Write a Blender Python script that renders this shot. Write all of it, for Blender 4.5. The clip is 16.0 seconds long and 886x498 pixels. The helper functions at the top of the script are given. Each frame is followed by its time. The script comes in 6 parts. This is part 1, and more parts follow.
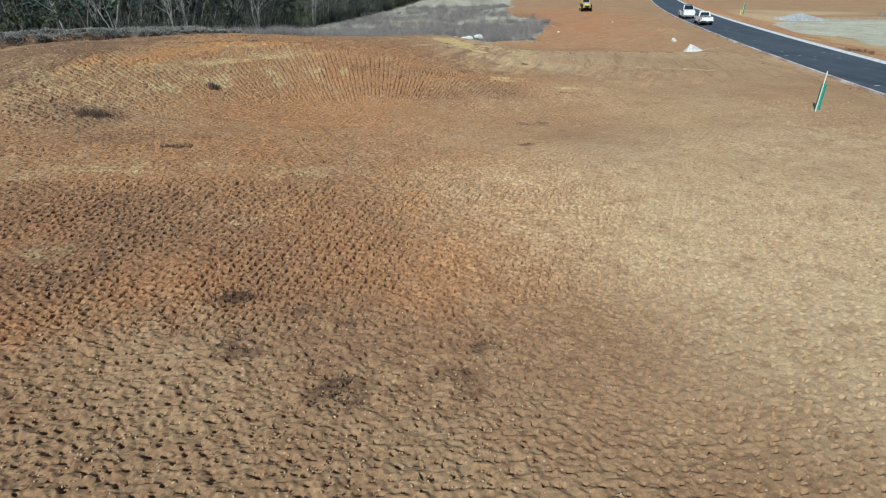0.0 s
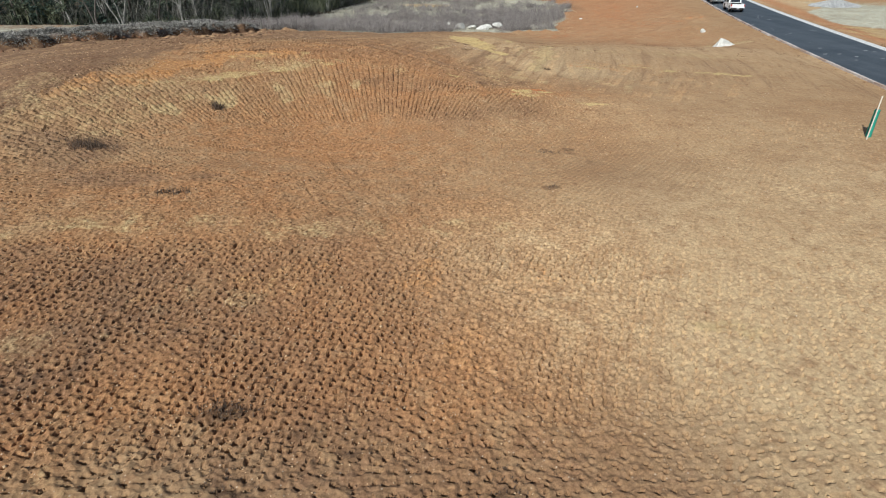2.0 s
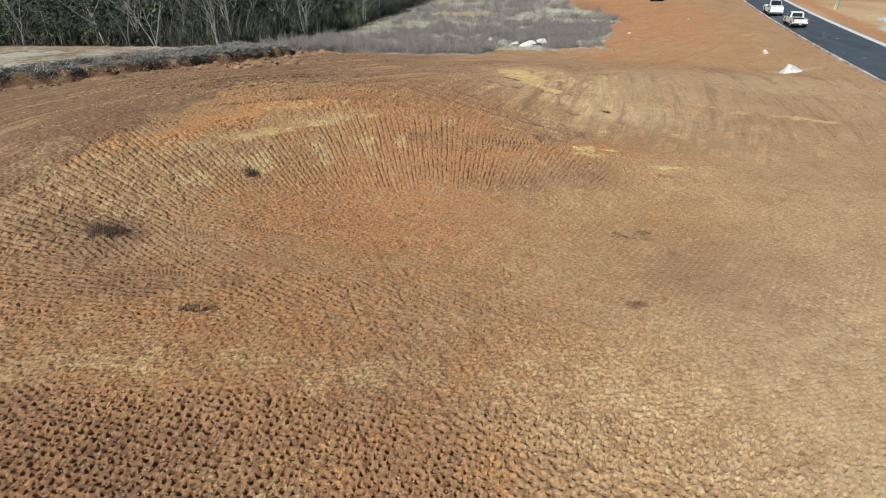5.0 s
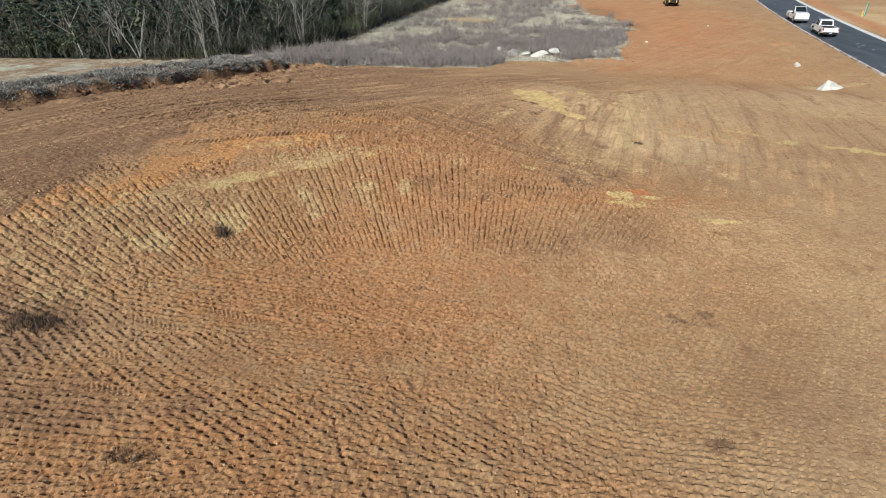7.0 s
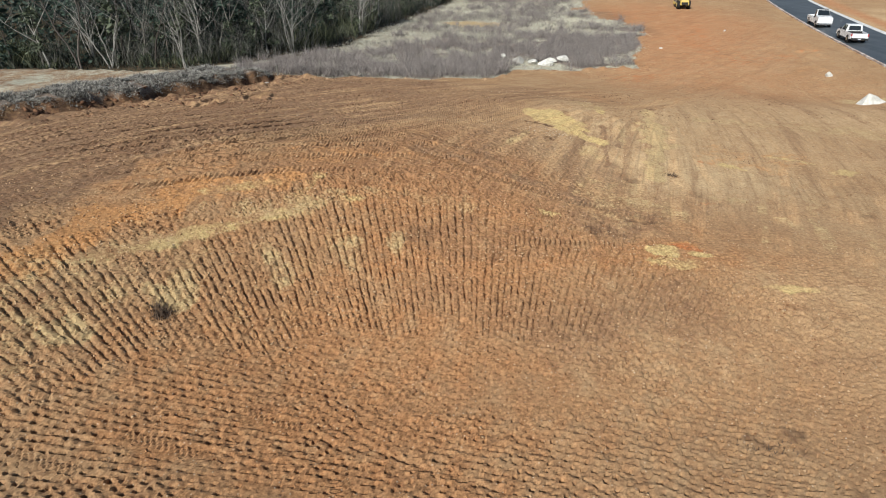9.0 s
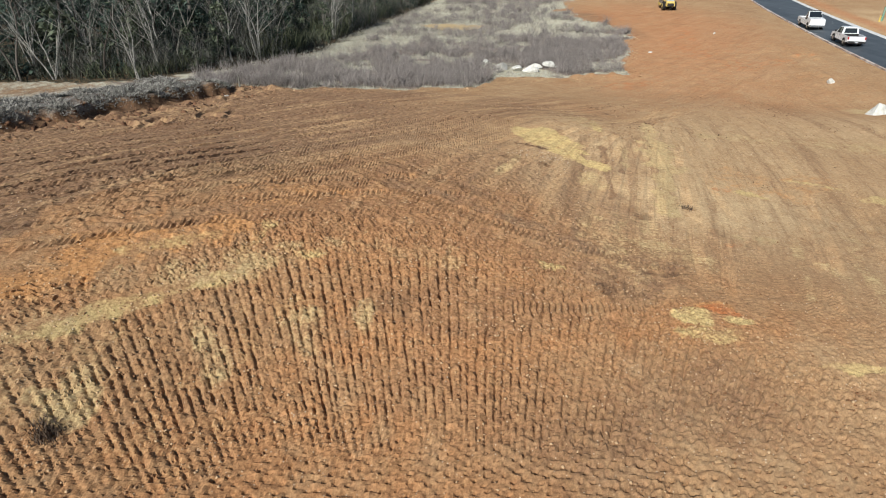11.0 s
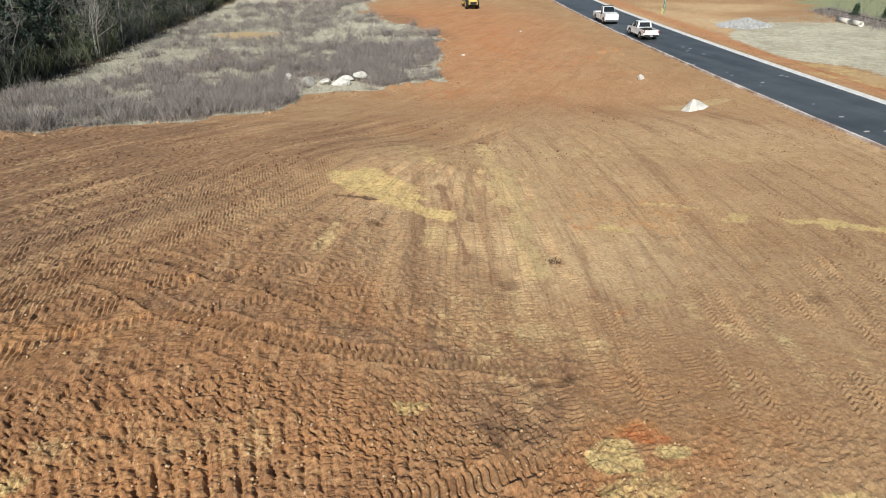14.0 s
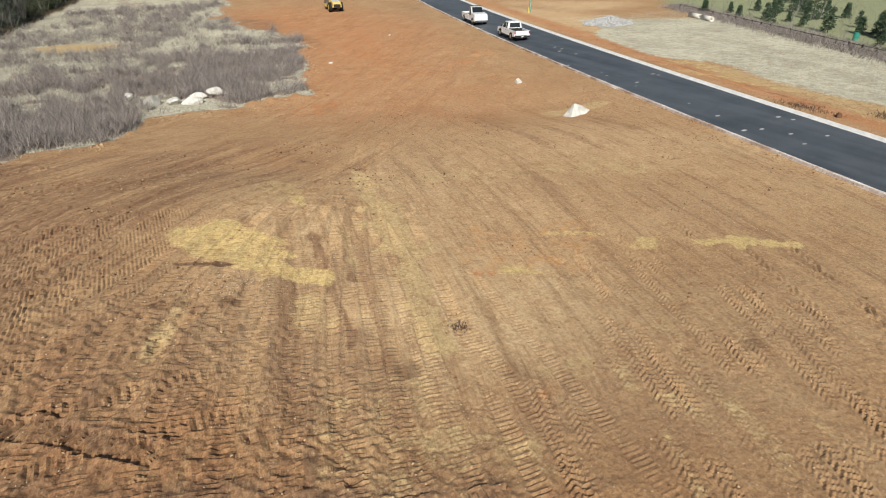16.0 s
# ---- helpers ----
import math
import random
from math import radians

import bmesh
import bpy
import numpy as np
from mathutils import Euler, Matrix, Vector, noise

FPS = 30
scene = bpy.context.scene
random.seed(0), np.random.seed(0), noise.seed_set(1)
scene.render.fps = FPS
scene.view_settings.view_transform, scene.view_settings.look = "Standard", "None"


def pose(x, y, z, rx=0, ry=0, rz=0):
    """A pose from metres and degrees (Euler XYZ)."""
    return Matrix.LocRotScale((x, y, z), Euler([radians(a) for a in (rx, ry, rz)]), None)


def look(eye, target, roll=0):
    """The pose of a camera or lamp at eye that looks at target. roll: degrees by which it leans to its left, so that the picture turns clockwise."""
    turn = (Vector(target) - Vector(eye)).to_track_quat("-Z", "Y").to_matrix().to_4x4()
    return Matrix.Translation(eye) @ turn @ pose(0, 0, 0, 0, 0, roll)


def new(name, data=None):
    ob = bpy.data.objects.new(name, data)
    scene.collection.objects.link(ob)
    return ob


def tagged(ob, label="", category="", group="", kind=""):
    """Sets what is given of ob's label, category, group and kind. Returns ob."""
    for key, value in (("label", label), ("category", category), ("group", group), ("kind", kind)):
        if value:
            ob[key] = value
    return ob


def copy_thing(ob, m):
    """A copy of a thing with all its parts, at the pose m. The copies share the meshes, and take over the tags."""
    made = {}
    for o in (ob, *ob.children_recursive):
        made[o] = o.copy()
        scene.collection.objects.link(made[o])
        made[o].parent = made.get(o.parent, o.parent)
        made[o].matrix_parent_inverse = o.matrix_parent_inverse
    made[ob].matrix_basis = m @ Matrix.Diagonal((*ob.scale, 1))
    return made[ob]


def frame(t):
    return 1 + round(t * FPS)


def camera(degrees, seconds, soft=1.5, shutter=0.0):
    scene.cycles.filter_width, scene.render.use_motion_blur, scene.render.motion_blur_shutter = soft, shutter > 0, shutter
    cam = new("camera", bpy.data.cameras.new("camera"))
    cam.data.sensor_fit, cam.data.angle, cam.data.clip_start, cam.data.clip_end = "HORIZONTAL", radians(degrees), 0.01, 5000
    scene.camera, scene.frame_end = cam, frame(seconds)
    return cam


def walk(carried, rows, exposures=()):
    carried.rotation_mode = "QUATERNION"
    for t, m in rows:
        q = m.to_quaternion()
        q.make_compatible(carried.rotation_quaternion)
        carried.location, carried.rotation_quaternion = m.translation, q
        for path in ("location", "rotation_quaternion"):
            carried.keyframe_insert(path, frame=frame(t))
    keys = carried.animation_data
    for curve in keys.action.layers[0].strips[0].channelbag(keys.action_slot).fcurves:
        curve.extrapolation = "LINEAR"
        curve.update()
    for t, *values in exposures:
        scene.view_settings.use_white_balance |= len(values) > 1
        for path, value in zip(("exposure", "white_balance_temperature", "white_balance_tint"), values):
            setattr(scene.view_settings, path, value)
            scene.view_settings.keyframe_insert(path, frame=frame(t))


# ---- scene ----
cam = camera(71.4, 16.0, 1.1)
METRES, EYE, TILT, LEAN, TURN = 40.0, 7.5, -24.3, 0.0, 0.0
ROWS = [
    (0.0, 0.0, 0.0, 0.0, -0.0, 0.0, -0.0),
    (0.5, 0.0011, 0.0153, 0.0188, -0.04, -0.66, 0.03),
    (1.0, 0.0016, 0.0288, 0.0381, 0.03, -1.31, 0.02),
    (1.5, 0.0007, 0.0409, 0.0575, 0.57, -1.9, -0.2),
    (2.0, -0.0023, 0.0521, 0.0768, 1.38, -2.31, -0.51),
    (2.5, -0.0073, 0.0629, 0.0949, 2.09, -2.52, -0.8),
    (3.0, -0.0132, 0.0749, 0.1127, 2.8, -2.68, -1.06),
    (3.5, -0.02, 0.088, 0.1311, 3.3, -2.79, -1.26),
    (4.0, -0.0261, 0.1022, 0.149, 3.64, -2.86, -1.35),
    (6.5, -0.0572, 0.2391, 0.2387, 4.18, -3.0, -1.65),
    (7.0, -0.061, 0.2791, 0.2555, 4.21, -2.99, -1.65),
    (7.5, -0.0648, 0.3187, 0.2721, 4.24, -2.99, -1.66),
    (8.0, -0.0685, 0.3556, 0.2874, 4.24, -2.98, -1.65),
    (8.5, -0.0715, 0.3896, 0.3016, 4.23, -2.97, -1.64),
    (11.0, -0.0824, 0.5413, 0.3633, 2.47, -2.93, -0.9),
    (11.5, -0.0832, 0.5728, 0.3766, 0.47, -2.92, 0.01),
    (12.0, -0.0826, 0.6036, 0.39, -1.84, -2.97, 1.05),
    (12.5, -0.0806, 0.6342, 0.4027, -4.61, -3.07, 2.27),
    (13.0, -0.0766, 0.6639, 0.415, -7.54, -3.23, 3.6),
    (13.5, -0.0704, 0.6929, 0.427, -10.28, -3.44, 4.81),
    (14.0, -0.0627, 0.7214, 0.4394, -13.21, -3.74, 6.02),
    (14.5, -0.0544, 0.7487, 0.4514, -16.13, -4.1, 7.23),
    (15.0, -0.0444, 0.7749, 0.4629, -19.04, -4.52, 8.47),
    (15.5, -0.0333, 0.8011, 0.4741, -21.84, -4.98, 9.58),
    (16.0, -0.0206, 0.827, 0.4853, -24.08, -5.38, 10.42),
]
EXPOSURES = [(0, -0.17, 5560, 3), (1.5, -0.12, 5980, 6.5), (3.5, -0.08, 6030, 7.5), (7, 0.00, 6220, 8.5), (11, 0.06, 6230, 8), (14, 0.05, 6380, 8.5), (16, 0.04, 6600, 9.5)]
walk(cam, [(t, pose(0, 0, EYE, TILT, LEAN, TURN) @ pose(METRES * x, METRES * y, METRES * z, 90 + pitch, roll, yaw)) for t, x, y, z, yaw, pitch, roll in ROWS], EXPOSURES)

# ---- light ----
SUN_AZIMUTH, SUN_HEIGHT = 205.1, 34.4          # clockwise from +y, degrees
world = bpy.data.worlds.new("sky")
scene.world = world
world.use_nodes = True
wn = world.node_tree
sky = wn.nodes.new("ShaderNodeTexSky")
sky.sky_type, sky.sun_disc = "NISHITA", False
sky.sun_elevation, sky.sun_rotation = radians(SUN_HEIGHT), radians(SUN_AZIMUTH)
wn.nodes["Background"].inputs["Strength"].default_value = 0.072
wn.links.new(sky.outputs["Color"], wn.nodes["Background"].inputs["Color"])
sun = new("sun", bpy.data.lights.new("sun", "SUN"))
sun.data.energy, sun.data.angle, sun.data.color = 5.0, radians(0.53), (1.0, 0.965, 0.89)
a, e = radians(SUN_AZIMUTH), radians(SUN_HEIGHT)
sun.matrix_world = look((60 * math.sin(a), 60 * math.cos(a), 60 * math.tan(e)), (0, 0, 0))

# ---- materials ----


class Nodes:
    """Short hand for building a node material."""

    def __init__(self, name):
        self.mat = bpy.data.materials.new(name)
        self.mat.use_nodes = True
        self.tree = self.mat.node_tree
        self.shader = self.tree.nodes["Principled BSDF"]
        self.pos = self.add("ShaderNodeTexCoord").outputs["Object"]

    def add(self, kind, **values):
        node = self.tree.nodes.new(kind)
        for key, value in values.items():
            node.inputs[key.replace("_", " ")].default_value = value
        return node

    def link(self, a, b):
        self.tree.links.new(a, b)

    def noise(self, scale, detail=3.0, rough=0.6, pos=None):
        node = self.add("ShaderNodeTexNoise", Scale=scale, Detail=detail, Roughness=rough)
        self.link(pos or self.pos, node.inputs["Vector"])
        return node.outputs["Fac"]

    def cells(self, scale):
        node = self.add("ShaderNodeTexVoronoi", Scale=scale)
        self.link(self.pos, node.inputs["Vector"])
        return node

    def math(self, op, a, b=0.0):
        node = self.tree.nodes.new("ShaderNodeMath")
        node.operation = op
        for i, v in enumerate((a, b)):
            if isinstance(v, (int, float)):
                node.inputs[i].default_value = v
            else:
                self.link(v, node.inputs[i])
        return node.outputs[0]

    def step(self, v, low, high, out0=0.0, out1=1.0):
        node = self.tree.nodes.new("ShaderNodeMapRange")
        node.interpolation_type = "SMOOTHSTEP"
        self.link(v, node.inputs["Value"])
        for key, x in zip(("From Min", "From Max", "To Min", "To Max"), (low, high, out0, out1)):
            node.inputs[key].default_value = x
        return node.outputs["Result"]

    def mix(self, fac, a, b, blend="MIX"):
        node = self.tree.nodes.new("ShaderNodeMix")
        node.data_type, node.blend_type = "RGBA", blend
        for i, v in ((0, fac), (6, a), (7, b)):
            if isinstance(v, (int, float)):
                node.inputs[i].default_value = v
            elif isinstance(v, tuple):
                node.inputs[i].default_value = (*v, 1)
            else:
                self.link(v, node.inputs[i])
        return node.outputs[2]

    def attribute(self, name):
        node = self.tree.nodes.new("ShaderNodeAttribute")
        node.attribute_name = name
        return node.outputs["Fac"]

    def random(self):
        return self.add("ShaderNodeObjectInfo").outputs["Random"]

    def island(self):
        return self.add("ShaderNodeNewGeometry").outputs["Random Per Island"]

    def bump(self, height, strength, distance):
        node = self.add("ShaderNodeBump", Strength=strength, Distance=distance)
        self.link(height, node.inputs["Height"])
        self.link(node.outputs["Normal"], self.shader.inputs["Normal"])

    def done(self, color, rough, metal=0.0, spec=None):
        if isinstance(color, tuple):
            self.shader.inputs["Base Color"].default_value = (*color, 1)
        else:
            self.link(color, self.shader.inputs["Base Color"])
        if isinstance(rough, (int, float)):
            self.shader.inputs["Roughness"].default_value = rough
        else:
            self.link(rough, self.shader.inputs["Roughness"])
        self.shader.inputs["Metallic"].default_value = metal
        if spec is not None:
            self.shader.inputs["Specular IOR Level"].default_value = spec
        return self.mat


def mottled(name, dark, light, scale=4.0, rough=0.8, metal=0.0, bump=0.0, vary=None, spec=0.3):
    """A surface that runs between two colours at two scales; vary: by object or by island."""
    n = Nodes(name)
    f = n.math("ADD", n.math("MULTIPLY", n.noise(scale, 4), 0.65), n.math("MULTIPLY", n.noise(scale * 9, 3), 0.35))
    if vary:
        r = n.island() if vary == "island" else n.random()
        f = n.math("ADD", n.math("MULTIPLY", f, 0.5), n.math("MULTIPLY", r, 0.5))
    color = n.mix(n.step(f, 0.28, 0.72), dark, light)
    if bump:
        n.bump(n.noise(scale * 6, 5), 0.6, bump)
    return n.done(color, n.step(n.noise(scale * 3), 0.3, 0.7, max(rough - 0.1, 0.02), min(rough + 0.1, 1)), metal, spec)


def soil_material():
    n = Nodes("soil")
    big, mid, fine = n.noise(0.22, 5), n.noise(1.3, 5, 0.65), n.noise(9.0, 6, 0.7)
    grit = n.noise(30.0, 5, 0.78)
    edge = n.math("ADD", n.math("MULTIPLY", n.math("SUBTRACT", mid, 0.5), 1.5), n.math("MULTIPLY", n.math("SUBTRACT", fine, 0.5), 1.0))
    c = n.mix(n.step(big, 0.32, 0.68), SOIL["red_brown"], SOIL["tan"])
    c = n.mix(n.step(mid, 0.40, 0.70, 0, 0.55), c, SOIL["clay"])
    for key in ("basin", "tan_field", "red", "brown"):
        mask = n.math("ADD", n.attribute(key), n.math("MULTIPLY", edge, 0.35))
        c = n.mix(n.step(mask, 0.05, 0.95, 0, 0.95), c, SOIL[key])
    wide = n.noise(0.33, 6, 0.68)
    c = n.mix(n.math("MULTIPLY", n.attribute("red"), n.step(wide, 0.54, 0.64, 0, 0.55)), c, (0.285, 0.120, 0.055))
    c = n.mix(n.math("MULTIPLY", n.attribute("red"), n.step(wide, 0.46, 0.37, 0, 0.50)), c, (0.480, 0.285, 0.160))
    # streaks left by blades, tracks and wheels, along two ways of travel
    ridges = 0.0
    for way, strong in (("north", 0.75), ("east", 1.25)):
        at = n.tree.nodes.new("ShaderNodeCombineXYZ")
        n.link(n.attribute("across_" + way), at.inputs[0])
        n.link(n.math("MULTIPLY", n.attribute("along_" + way), 0.055), at.inputs[1])
        swept = n.attribute("swept_" + way)
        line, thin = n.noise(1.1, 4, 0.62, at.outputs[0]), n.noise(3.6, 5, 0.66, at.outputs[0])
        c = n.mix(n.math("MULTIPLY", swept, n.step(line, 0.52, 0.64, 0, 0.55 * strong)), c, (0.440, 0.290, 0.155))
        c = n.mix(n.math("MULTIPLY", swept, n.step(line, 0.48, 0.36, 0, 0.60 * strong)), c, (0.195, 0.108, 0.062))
        # thin streaks: lighter on the ridge tops, darker in the lows between
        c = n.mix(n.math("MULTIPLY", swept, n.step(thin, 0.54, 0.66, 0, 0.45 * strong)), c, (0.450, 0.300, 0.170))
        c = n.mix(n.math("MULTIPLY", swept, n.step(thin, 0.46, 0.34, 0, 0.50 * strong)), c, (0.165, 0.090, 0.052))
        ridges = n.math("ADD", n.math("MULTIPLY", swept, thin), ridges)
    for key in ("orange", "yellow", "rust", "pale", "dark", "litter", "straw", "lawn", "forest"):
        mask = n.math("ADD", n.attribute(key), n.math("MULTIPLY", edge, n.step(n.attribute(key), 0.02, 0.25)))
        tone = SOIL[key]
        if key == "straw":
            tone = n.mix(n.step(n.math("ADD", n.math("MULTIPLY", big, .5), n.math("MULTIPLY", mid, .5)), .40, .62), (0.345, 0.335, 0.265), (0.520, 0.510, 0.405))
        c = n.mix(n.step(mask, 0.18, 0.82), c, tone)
    spots = n.noise(0.8, 7, 0.72)
    c = n.mix(n.step(spots, 0.56, 0.66, 0, 0.42), c, (0.205, 0.105, 0.056))
    c = n.mix(n.step(spots, 0.44, 0.34, 0, 0.38), c, (0.455, 0.300, 0.165))
    clods = n.cells(7.0).outputs["Color"]
    shade = n.add("ShaderNodeSeparateColor")
    n.link(clods, shade.inputs[0])
    c = n.mix(n.step(shade.outputs[0], 0.6, 1.0, 0.0, 0.25), c, (0.450, 0.275, 0.135))
    c = n.mix(n.step(shade.outputs[1], 0.6, 1.0, 0.0, 0.30), c, (0.190, 0.095, 0.050))
    # mottling that also puts the fine bumps' shade and highlights into the colour
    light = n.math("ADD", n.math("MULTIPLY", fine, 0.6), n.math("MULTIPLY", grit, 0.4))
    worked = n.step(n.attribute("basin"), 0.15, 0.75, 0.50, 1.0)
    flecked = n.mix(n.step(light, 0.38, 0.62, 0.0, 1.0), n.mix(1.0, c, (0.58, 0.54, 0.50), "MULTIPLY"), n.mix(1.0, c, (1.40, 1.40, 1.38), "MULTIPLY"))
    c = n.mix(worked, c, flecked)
    speck = n.cells(5.0)
    c = n.mix(n.step(speck.outputs["Distance"], 0.06, 0.13, 0.75, 0.0), c, (0.58, 0.46, 0.33))
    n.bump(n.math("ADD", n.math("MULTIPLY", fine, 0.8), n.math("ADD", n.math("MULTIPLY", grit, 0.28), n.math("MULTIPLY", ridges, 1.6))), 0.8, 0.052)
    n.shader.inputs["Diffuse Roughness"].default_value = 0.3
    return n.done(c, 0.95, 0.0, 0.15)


SOIL = {
    "red_brown": (0.308, 0.189, 0.101), "tan": (0.380, 0.256, 0.142), "clay": (0.326, 0.190, 0.096),
    "tan_field": (0.520, 0.380, 0.220), "red": (0.410, 0.200, 0.096), "brown": (0.212, 0.128, 0.077),
    "orange": (0.450, 0.232, 0.096), "yellow": (0.505, 0.378, 0.175), "pale": (0.445, 0.328, 0.172),
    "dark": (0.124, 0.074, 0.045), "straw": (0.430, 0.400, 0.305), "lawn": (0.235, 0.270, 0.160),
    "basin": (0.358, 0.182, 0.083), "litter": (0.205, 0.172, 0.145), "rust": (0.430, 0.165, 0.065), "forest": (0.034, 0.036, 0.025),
}


def asphalt_material():
    n = Nodes("asphalt")
    move = n.tree.nodes.new("ShaderNodeMapping")
    move.inputs["Rotation"].default_value = (0, 0, radians(10))
    move.inputs["Scale"].default_value = (1.0, 0.04, 1.0)
    n.link(n.pos, move.inputs["Vector"])
    lanes = n.noise(0.9, 3, 0.5, move.outputs["Vector"])
    f = n.math("ADD", n.math("MULTIPLY", n.noise(0.35, 5), 0.45), n.math("MULTIPLY", lanes, 0.55))
    c = n.mix(n.step(f, 0.35, 0.65), (0.048, 0.058, 0.067), (0.094, 0.107, 0.119))
    c = n.mix(n.step(n.noise(60, 2), 0.55, 0.75, 0, 0.5), c, (0.12, 0.12, 0.12))
    c = n.mix(n.step(n.noise(1.1, 6, 0.7), 0.62, 0.76, 0, 0.5), c, (0.24, 0.21, 0.19))
    spots = n.tree.nodes.new("ShaderNodeMapping")
    spots.inputs["Scale"].default_value = (0.55, 0.9, 1.0)
    n.link(n.pos, spots.inputs["Vector"])
    cells = n.add("ShaderNodeTexVoronoi", Scale=0.8)
    n.link(spots.outputs["Vector"], cells.inputs["Vector"])
    c = n.mix(n.math("MULTIPLY", n.step(cells.outputs["Distance"], 0.07, 0.12, 1, 0), n.step(n.noise(0.3, 2), 0.40, 0.50)), c, (0.50, 0.48, 0.46))
    n.bump(n.noise(90, 2), 0.4, 0.01)
    return n.done(c, 0.62, 0.0, 0.4)


M_SOIL = soil_material()
M_ASPHALT = asphalt_material()
M_KERB = mottled("concrete", (0.60, 0.59, 0.56), (0.80, 0.79, 0.76), 1.5, 0.85, bump=0.004)
M_DUSTY_KERB = mottled("dusty concrete", (0.36, 0.22, 0.14), (0.86, 0.82, 0.77), 0.7, 0.9, bump=0.004)
M_WHITE = mottled("white car paint", (0.74, 0.75, 0.76), (0.82, 0.82, 0.82), 1.0, 0.25, spec=0.5)
M_GLASS = Nodes("dark glass").done((0.015, 0.02, 0.024), 0.06, 0.0, 0.6)
M_TYRE = mottled("tyre rubber", (0.010, 0.010, 0.010), (0.028, 0.025, 0.023), 6, 0.85, bump=0.004)
M_RIM = mottled("alloy", (0.35, 0.35, 0.36), (0.55, 0.55, 0.56), 5, 0.35, 0.9)
M_TRIM = mottled("black plastic", (0.012, 0.012, 0.013), (0.035, 0.033, 0.032), 6, 0.6)
M_CHROME = mottled("chrome", (0.5, 0.5, 0.5), (0.65, 0.65, 0.65), 4, 0.2, 1.0)
M_RED = mottled("red lens", (0.30, 0.012, 0.010), (0.42, 0.02, 0.015), 4, 0.2)
M_CLEAR = mottled("clear lens", (0.55, 0.56, 0.58), (0.75, 0.76, 0.78), 4, 0.12)
M_YELLOW = mottled("yellow machine paint", (0.56, 0.39, 0.09), (0.70, 0.53, 0.18), 2.5, 0.5, bump=0.002)
M_STEEL = mottled("worn steel", (0.10, 0.07, 0.05), (0.22, 0.18, 0.15), 5, 0.55, 0.6, bump=0.003)
M_ROCK = mottled("limestone", (0.42, 0.40, 0.35), (0.78, 0.76, 0.70), 2.4, 0.9, bump=0.05)
M_GREY_ROCK = mottled("lichened stone", (0.30, 0.29, 0.26), (0.52, 0.50, 0.46), 1.6, 0.9, bump=0.05)
M_GRAVEL = mottled("crushed stone", (0.26, 0.26, 0.26), (0.46, 0.46, 0.45), 5, 0.95, bump=0.03, vary="island")
M_TEAL = mottled("teal plastic", (0.02, 0.20, 0.15), (0.04, 0.30, 0.22), 3, 0.5)
M_LATH = mottled("weathered pine lath", (0.55, 0.49, 0.39), (0.72, 0.66, 0.55), 5, 0.85, bump=0.003)
M_BARK = mottled("pale grey bark", (0.15, 0.14, 0.12), (0.36, 0.345, 0.31), 2.2, 0.9, bump=0.02, vary="object")
M_DARK_BARK = mottled("dark bark", (0.06, 0.05, 0.042), (0.16, 0.14, 0.12), 2.5, 0.95, bump=0.03, vary="object")
M_TWIG = mottled("grey twigs", (0.085, 0.082, 0.075), (0.25, 0.24, 0.22), 1.2, 0.9, vary="island")
M_EVERGREEN = mottled("evergreen leaves", (0.014, 0.026, 0.020), (0.056, 0.084, 0.060), 0.7, 0.7, vary="island")
M_OLIVE = mottled("olive leaves", (0.034, 0.046, 0.028), (0.125, 0.145, 0.090), 0.7, 0.75, vary="island")
M_UNDER = mottled("dark undergrowth", (0.026, 0.030, 0.022), (0.105, 0.110, 0.080), 1.2, 0.95, vary="island")
M_SAPLING = mottled("sapling bark", (0.075, 0.075, 0.062), (0.22, 0.21, 0.18), 1.0, 0.95, vary="island")
M_THICKET = mottled("olive thicket", (0.035, 0.045, 0.026), (0.140, 0.145, 0.080), 0.35, 0.9, vary="island")
M_CONIFER = mottled("conifer needles", (0.018, 0.040, 0.024), (0.075, 0.115, 0.062), 0.9, 0.7, vary="island")
M_BRUSH = mottled("dead brush stems", (0.130, 0.112, 0.102), (0.372, 0.330, 0.305), 0.6, 0.95, vary="island")
M_STRAW = mottled("dry grass", (0.27, 0.25, 0.20), (0.52, 0.50, 0.41), 0.3, 0.95, vary="island")
M_FIELD = mottled("short dry field grass", (0.32, 0.315, 0.245), (0.50, 0.49, 0.39), 0.3, 0.95, vary="island")
M_DARK_CLOD = mottled("moist dark clods", (0.055, 0.032, 0.022), (0.20, 0.105, 0.060), 1.2, 0.95, bump=0.01, vary="island", spec=0.1)
M_ROOTS = mottled("uprooted turf and roots", (0.075, 0.068, 0.06), (0.47, 0.445, 0.395), 0.7, 0.95, vary="island")
M_CLOD = mottled("clay clods", (0.22, 0.11, 0.055), (0.56, 0.38, 0.22), 1.2, 0.95, bump=0.01, vary="island", spec=0.1)
M_PEBBLE = mottled("pale pebbles", (0.38, 0.28, 0.18), (0.62, 0.52, 0.40), 1.2, 0.9, vary="island")
M_WEED = mottled("dead weeds", (0.075, 0.05, 0.036), (0.18, 0.125, 0.085), 1.2, 0.95, vary="island")
M_FENCE = mottled("dark weathered fence boards", (0.035, 0.032, 0.028), (0.09, 0.08, 0.068), 2.0, 0.9, vary="object")
M_PIPE = mottled("pale concrete pipe", (0.55, 0.52, 0.46), (0.74, 0.71, 0.64), 1.0, 0.85, bump=0.004)
M_LAWN = mottled("lawn blades", (0.15, 0.185, 0.10), (0.31, 0.345, 0.22), 0.4, 0.9, vary="island")

